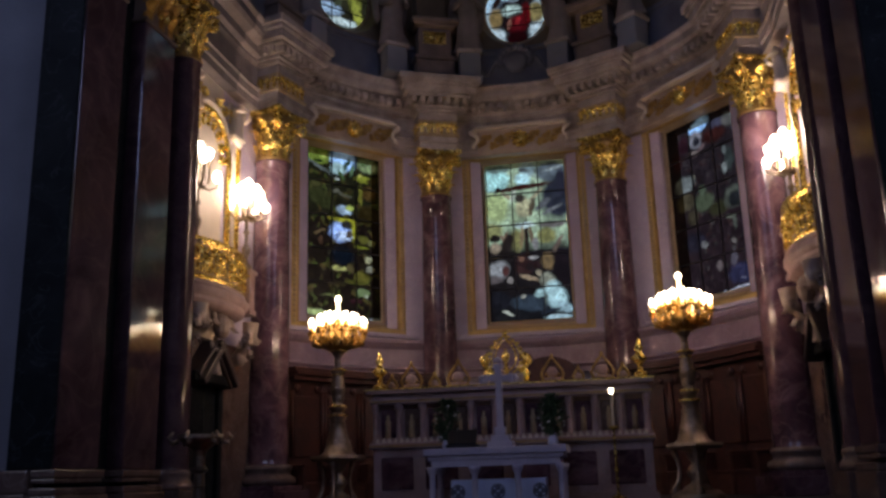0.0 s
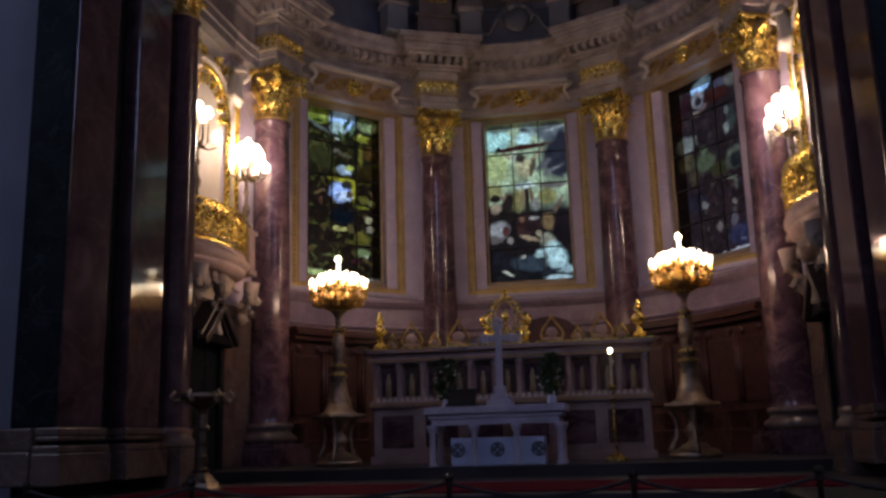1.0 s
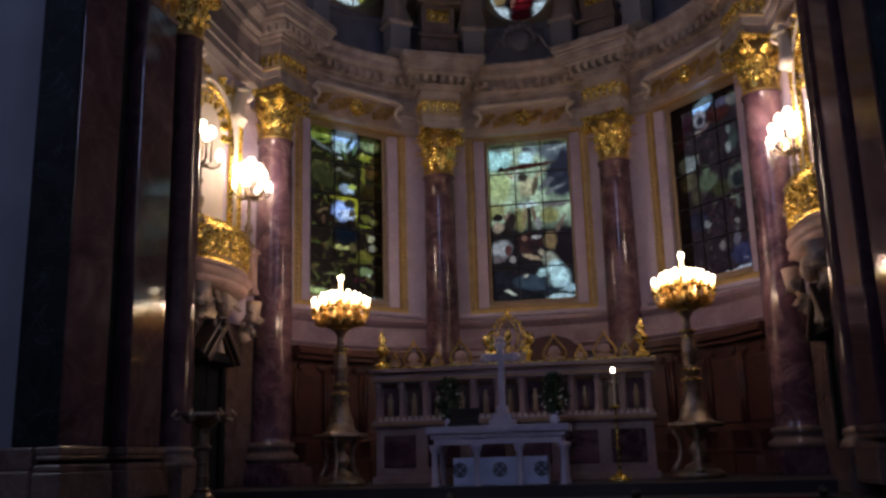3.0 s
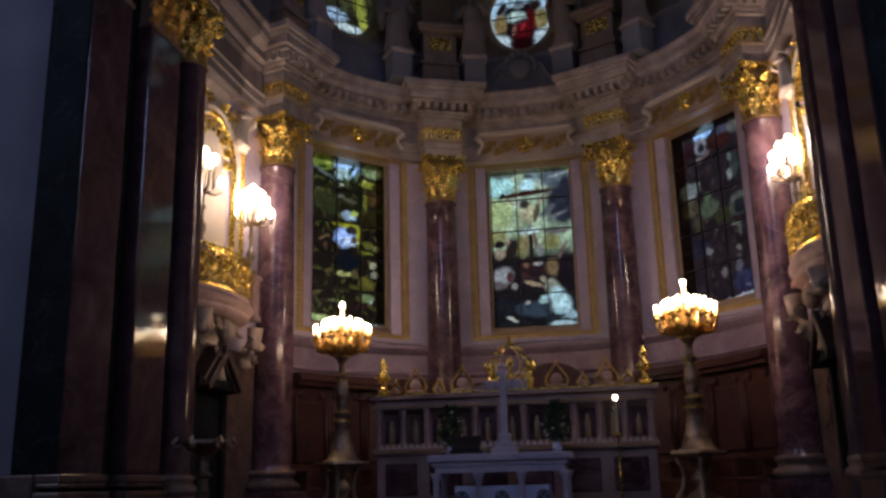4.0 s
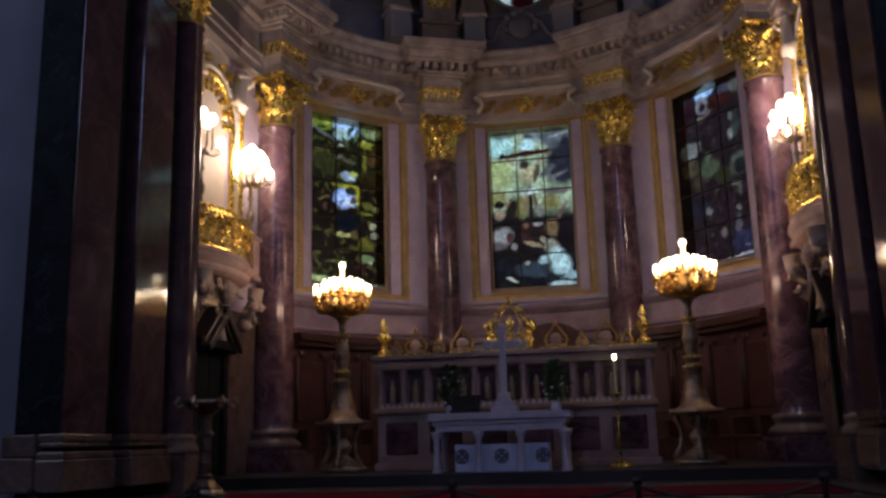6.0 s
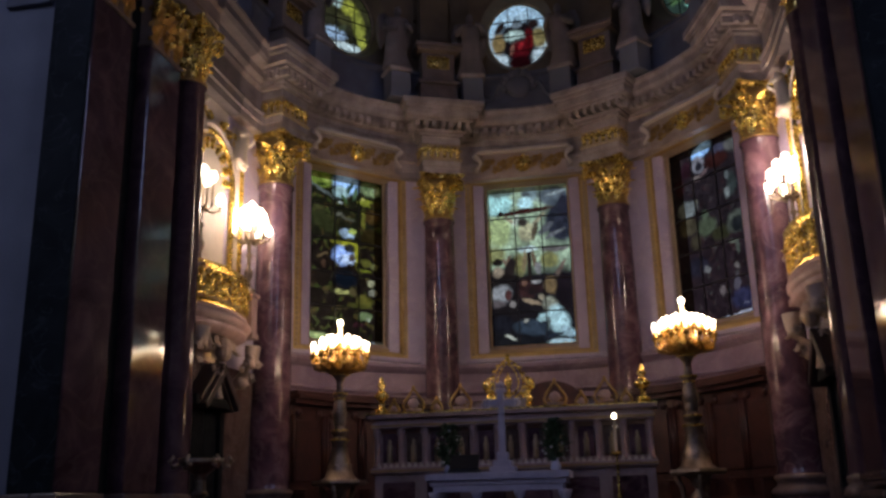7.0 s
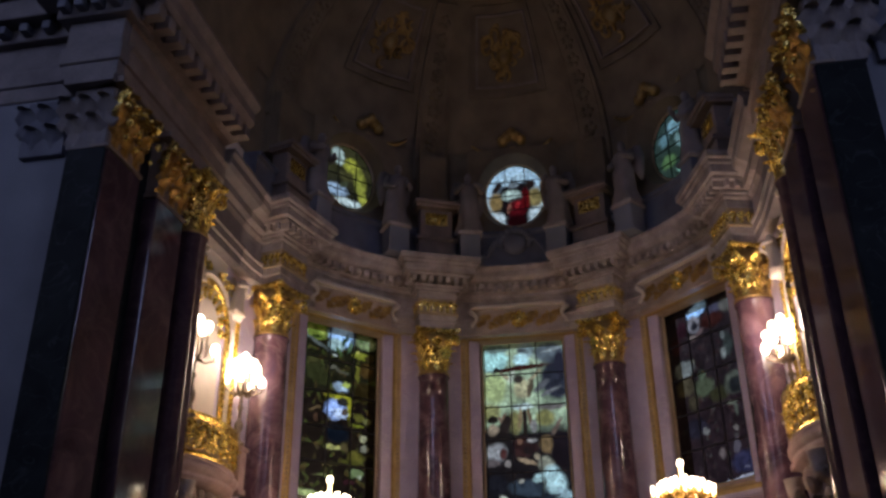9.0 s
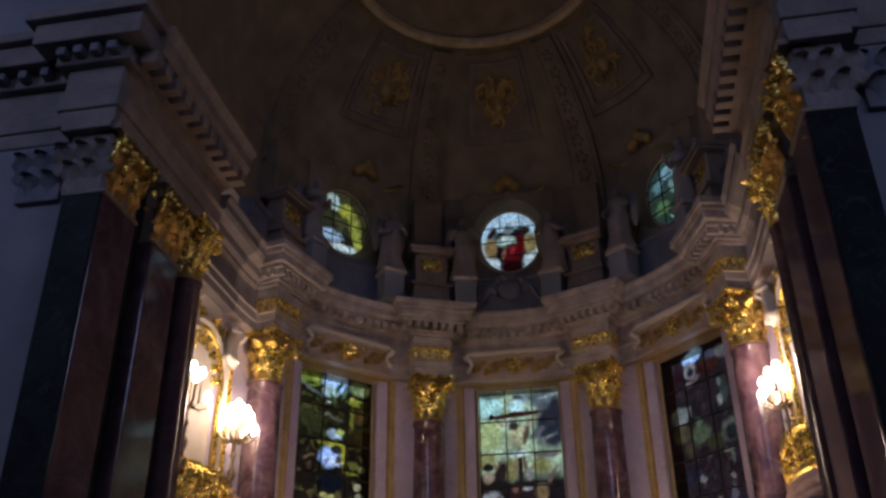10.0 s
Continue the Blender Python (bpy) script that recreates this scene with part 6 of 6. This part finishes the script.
for x in (-0.68, 0.0, 0.7):
    bm = bmesh.new()
    tube([(x + 0.11 * math.cos(2 * PI * k / 16), 0.29, 0.3 + 0.11 * math.sin(2 * PI * k / 16)) for k in range(17)], 0.018, 6, bm)
    for k in range(4):
        ball(bm, (x + 0.06 * math.cos(k * PI / 2), 0.29, 0.3 + 0.06 * math.sin(k * PI / 2)), 0.045, (1, 0.4, 1), 8)
    part("roundel", bm, SLATE_SHADE, al, "dark carved quatrefoil roundel", True)
crs = thing("altar_cross", pose(-0.02, 15.7, FL + 0.97), "pale stone altar cross on a stepped foot", "cross")
part("foot", boxes((-0.22, 0.22, -0.18, 0.18, 0, 0.1), (-0.16, 0.16, -0.13, 0.13, 0.1, 0.2), (-0.1, 0.1, -0.09, 0.09, 0.2, 0.34), bevel=0.012), CROSS, crs)
part("upright", boxes((-0.055, 0.055, -0.045, 0.045, 0.34, 1.4), (-0.085, 0.085, -0.05, 0.05, 1.34, 1.42), bevel=0.012), CROSS, crs)
for x, z in ((0, 1.47), (-0.27, 1.17), (0.27, 1.17)):
    bm = bmesh.new()
    for q in range(3):
        t = math.atan2(z - 1.17, x) + (q - 1) * 1.2
        ball(bm, (x + 0.035 * math.cos(t), 0, z + 0.035 * math.sin(t)), 0.045, (1, 0.7, 1), 8)
    part("lobed_end", bm, CROSS, crs, "rounded lobed end", True)
part("crossbar", boxes((-0.22, 0.22, -0.04, 0.04, 1.12, 1.22), (-0.25, -0.19, -0.05, 0.05, 1.09, 1.25), (0.19, 0.25, -0.05, 0.05, 1.09, 1.25), bevel=0.012), CROSS, crs)
# open book on a dark cushion
bk = thing("book", pose(-0.66, 15.5, FL + 0.971), "open dark-bound book on a low black stand on the altar", "book")
part("stand", extrude([(-0.26, 0), (0.26, 0), (0.26, 0.06), (-0.26, 0.06)], -0.16, 0.16), DARK, bk)
c = part("cover", boxes((-0.25, 0.25, -0.02, 0.02, 0, 0.3), bevel=0.01), DARK, bk)
c.matrix_basis = pose(0, -0.05, 0.07, -38)
c = part("pages", boxes((-0.23, -0.01, -0.045, -0.02, 0.01, 0.27), (0.01, 0.23, -0.045, -0.02, 0.01, 0.27), bevel=0.008), plain("shadowed_paper", (0.4, 0.37, 0.32), 0.8), bk)
c.matrix_basis = pose(0, -0.01, 0.075, -38 + 180) @ pose(0, 0, 0, 180, 0, 0)
PETAL = plain("white_petals", (0.7, 0.72, 0.66), 0.6)
for x, y, seed in ((-0.98, 15.8, 5), (0.86, 15.75, 8)):
    fl = thing("flower_arrangement", pose(x, y, FL + 0.97), "green leafy bouquet with small white flowers on the altar", "flowers", "altar bouquets")
    part("vase", lathe([(0, 0), (0.07, 0), (0.09, 0.06), (0.07, 0.14), (0.05, 0.18), (0.07, 0.22), (0, 0.2)], 16), WHITE, fl, smooth=True)
    rnd = random.Random(seed)
    bm = bmesh.new()
    for k in range(170):
        u, v = rnd.uniform(0, 2 * PI), rnd.random()
        r = 0.22 * math.sin(PI * (0.12 + 0.8 * v)) * rnd.uniform(0.3, 1)
        leaf_mesh(0.05, rnd.uniform(0.1, 0.18), 0.04, bm, Matrix.Translation((r * math.cos(u), r * math.sin(u), 0.12 + 0.68 * v)) @ Matrix.Rotation(u + PI / 2, 4, 'Z') @ Matrix.Rotation(rnd.uniform(0.2, 1.3), 4, 'X'))
    part("leaves", bm, LEAF, fl, "dark green leaves")
    bm = bmesh.new()
    for k in range(16):
        u, v = rnd.uniform(0, 2 * PI), rnd.random()
        r = 0.23 * math.sin(PI * (0.15 + 0.75 * v))
        ball(bm, (r * math.cos(u), r * math.sin(u), 0.18 + 0.6 * v), 0.025, (1, 1, 0.8), 6)
    part("blossoms", bm, PETAL, fl, "small white blossoms", True)
# paschal candle on a brass stand
pc = thing("candlestick", pose(1.88, 16.2, FL - 0.0), "slim brass floor candlestick with one lit candle", "candlestick")
part("foot", lathe([(0, 0), (0.2, 0), (0.2, 0.03), (0.12, 0.08), (0.05, 0.13), (0, 0.13)], 20), GOLD, pc, smooth=True)
part("stem", lathe([(0.022, 0.13), (0.02, 0.5), (0.05, 0.54), (0.02, 0.58), (0.018, 1.2), (0.08, 1.24), (0.08, 1.27), (0.02, 1.28)], 14), GOLD, pc, smooth=True)
part("candle", lathe([(0, 1.28), (0.025, 1.28), (0.025, 1.83), (0, 1.83)], 12), WAX, pc)
bm = bmesh.new()
ball(bm, (0, 0, 1.88), 0.04, (1, 1, 1.3), 10)
part("flame", bm, BULB, pc, "lit flame", True)

# ---- candelabra ----
cd = None
for sx in (-1, 1):
    m = pose(3.23 * sx, 16.65, FL)
    if cd is not None:
        copy_thing(cd, m)
        continue
    cd = thing("candelabrum", m, "tall bronze candelabrum with a gilded crown of lit candles", "candelabrum", "pair of altar candelabra")
    part("foot", lathe([(0, 0), (0.44, 0), (0.46, 0.06), (0.4, 0.12), (0.34, 0.16), (0, 0.16)], 3 * 8), BRONZE, cd, smooth=True)
    part("pedestal", lathe([(0.26, 0.16), (0.22, 0.22), (0.12, 0.27), (0.09, 0.32), (0.14, 0.39), (0.17, 0.46), (0.13, 0.54), (0.08, 0.59), (0.07, 0.64), (0.12, 0.69), (0.14, 0.74), (0.12, 0.77), (0.22, 0.83), (0.24, 0.86)], 20), BRONZE, cd, smooth=True)
    ft = None
    for k in range(3):
        mm = Matrix.Rotation(2 * PI * k / 3 + 0.5, 4, 'Z')
        if ft is None:
            ft = part("scroll_leg", tube([(0, -0.4, 0.1), (0, -0.36, 0.22), (0, -0.3, 0.35), (0, -0.28, 0.52), (0, -0.3, 0.68), (0, -0.36, 0.8), (0, -0.34, 0.85)], [0.09, 0.055, 0.04, 0.036, 0.042, 0.055, 0.05], 8), BRONZE, cd, smooth=True)
        else:
            again("scroll_leg", ft, mm, cd)
    part("plate", lathe([(0, 0.86), (0.5, 0.86), (0.54, 0.9), (0.52, 0.95), (0, 0.97)], 6), BRONZE, cd, "six-sided bronze plate")
    part("cone", lathe([(0.36, 0.95), (0.27, 1.02), (0.19, 1.3), (0.13, 1.6), (0.17, 1.65), (0.16, 1.69), (0.09, 1.75)], 24), BRONZE, cd, smooth=True)
    part("stem", lathe([(0.1, 1.75), (0.16, 1.82), (0.16, 1.86), (0.08, 1.92), (0.09, 2.02), (0.13, 2.2), (0.11, 2.4), (0.07, 2.46), (0.14, 2.52), (0.14, 2.55), (0.07, 2.6), (0.065, 2.78), (0.13, 2.9), (0.22, 2.95)], 24), BRONZE, cd, smooth=True)
    for z, r in ((1.69, 0.18), (1.86, 0.165), (2.46, 0.1), (2.55, 0.145), (2.92, 0.17)):
        part("ring", lathe([(r - 0.02, z - 0.02), (r + 0.012, z - 0.012), (r + 0.012, z + 0.012), (r - 0.02, z + 0.02)], 20), GOLD, cd, "gilded ring", True)
    lf = None
    for k in range(18):
        row, q = divmod(k, 6)
        mm = Matrix.Rotation(2 * PI * (q + 0.5 * row) / 6, 4, 'Z') @ Matrix.Translation((0, -(0.28, 0.17, 0.11)[row], (0.97, 1.26, 1.94)[row])) @ Matrix.Rotation((-0.3, -0.15, 0.05)[row], 4, 'X')
        if lf is None:
            lf = part("leaf", leaf_mesh(0.16, 0.34, 0.06), BRONZE, cd)
            lf.matrix_basis = mm
        else:
            again("leaf", lf, mm, cd)
    part("bowl", lathe([(0.05, 2.92), (0.22, 2.94), (0.33, 3.02), (0.36, 3.1), (0.28, 3.18), (0.2, 3.26), (0.1, 3.38), (0.05, 3.58), (0, 3.58)], 24), AGED, cd, "gilded bowl", True)
    orn = None
    for k in range(10):
        mm = Matrix.Rotation(2 * PI * k / 10 + 0.2, 4, 'Z')
        if orn is None:
            bm = tube([(0.05 * math.cos(q * 0.8), -0.42 - 0.005 * q, 3.1 + 0.09 * (1 - q / 11) * math.sin(q * 0.8)) for q in range(10)], 0.02, 6)
            leaf_mesh(0.14, 0.2, 0.08, bm, Matrix.Translation((0, -0.36, 2.98)))
            orn = part("ornament", bm, AGED, cd, "gilded leaf and scroll ornament")
            orn.matrix_basis = mm
        else:
            again("ornament", orn, mm, cd)
    for n, r, z, off in ((14, 0.53, 3.30, 0.0), (12, 0.36, 3.40, 0.13), (6, 0.18, 3.46, 0.3)):
        arm = None
        for k in range(n):
            mm = Matrix.Rotation(2 * PI * k / n + off, 4, 'Z')
            if arm is None:
                bm = tube([(0, -0.12, z - 0.2), (0, -r * 0.6, z - 0.3), (0, -r * 0.92, z - 0.27), (0, -r, z - 0.14), (0, -r, z - 0.05)], 0.024, 8)
                ball(bm, (0, -r * 0.55, z - 0.2), 0.055, (1, 1, 0.8), 8)
                lathe([(0.02, z - 0.09), (0.055, z - 0.05), (0.06, z - 0.02), (0.03, z - 0.02), (0.03, z + 0.05)], 10, bm=bm, centre=(0, -r))
                arm = part("arm", bm, AGED, cd, "gilded candle arm", True)
                wax = part("candle", lathe([(0, z - 0.02), (0.025, z - 0.02), (0.026, z + 0.15), (0, z + 0.15)], 10, centre=(0, -r)), CANDLE, arm, "glowing candle", True)
                bm = bmesh.new()
                ball(bm, (0, -r, z + 0.18), 0.036, (1, 1, 1.5), 10)
                flm = part("flame", bm, BULB, arm, "lit flame", True)
                arm.matrix_basis = mm
            else:
                o = again("arm", arm, mm, cd)
                again("candle", wax, Matrix.Identity(4), o)
                again("flame", flm, Matrix.Identity(4), o)
    part("middle_candle", lathe([(0, 3.58), (0.035, 3.58), (0.035, 3.88), (0, 3.88)], 12), CANDLE, cd, "tall glowing middle candle", True)
    bm = bmesh.new()
    ball(bm, (0, 0, 3.93), 0.058, (1, 1, 1.2), 12)
    part("flame", bm, BULB, cd, "lit flame", True)

# ---- torchere before the pier ----
to = thing("torchere", pose(-3.95, 12.4, FL - 0.18), "ornate dark bronze stand with a wide dish and stepped foot", "stand")
part("foot", lathe([(0, 0), (0.33, 0), (0.33, 0.05), (0.29, 0.07), (0.27, 0.12), (0.2, 0.17), (0.17, 0.22), (0.11, 0.26), (0, 0.26)], 8), DARKBRASS, to)
part("stem", lathe([(0.11, 0.26), (0.12, 0.3), (0.085, 0.33), (0.09, 0.46), (0.1, 0.48), (0.085, 0.5), (0.08, 0.64), (0.095, 0.66), (0.08, 0.68), (0.075, 0.84), (0.12, 0.87), (0.12, 0.9), (0.08, 0.93), (0.075, 1.08), (0.1, 1.16), (0.2, 1.24)], 12), DARKBRASS, to)
part("dish", lathe([(0, 1.22), (0.2, 1.24), (0.3, 1.3), (0.33, 1.38), (0.28, 1.36), (0, 1.3)], 20), DARKBRASS, to, smooth=True)
hd = None
for k in range(6):
    if hd is None:
        hd = part("curl", tube([(0, -0.3, 1.3), (0, -0.4, 1.26), (0, -0.44, 1.34), (0, -0.38, 1.42)], [0.03, 0.035, 0.03, 0.02], 8), BRONZE, to, smooth=True)
    else:
        again("curl", hd, Matrix.Rotation(k * PI / 3, 4, 'Z'), to)

# ---- rope barrier before the steps ----
post = None
xs = (-3.6, -1.9, 0.52, 2.1, 3.58, 5.1)
for x in xs:
    if post is None:
        post = thing("barrier_post", pose(x, 8.0, 0), "slim dark brass barrier post with a ball top", "barrier post", "rope barrier posts")
        part("foot", lathe([(0, 0), (0.17, 0), (0.17, 0.02), (0.05, 0.06), (0, 0.06)], 20), POSTBRASS, post, smooth=True)
        part("pole", lathe([(0.024, 0.06), (0.024, 1.16), (0.035, 1.18), (0.024, 1.2)], 12), POSTBRASS, post, smooth=True)
        bm = bmesh.new()
        ball(bm, (0, 0, 1.24), 0.045, (1, 1, 1), 12)
        part("knob", bm, POSTBRASS, post, smooth=True)
    else:
        copy_thing(post, pose(x, 8.0, 0))
CORD = material("dark_cord", [(0.3, (0.018, 0.014, 0.014)), (0.7, (0.04, 0.032, 0.03))], 20, bump=0.4, fine=90, rough=(0.6, 0.8))
for a, b in zip(xs, xs[1:]):
    r = thing("barrier_rope", Matrix.Identity(4), "dark sagging cord hung between two barrier posts", "rope", "barrier ropes")
    part("cord", tube([(a + (b - a) * k / 14, 8.0, 1.2 - 0.13 * (1 - (2 * k / 14 - 1) ** 2)) for k in range(15)], 0.016, 8), CORD, r, smooth=True)
    for e in (a, b):
        bm = bmesh.new()
        ball(bm, (e, 8.0, 1.2), 0.032, (1, 1, 1), 8)
        part("hook", bm, POSTBRASS, r, smooth=True)
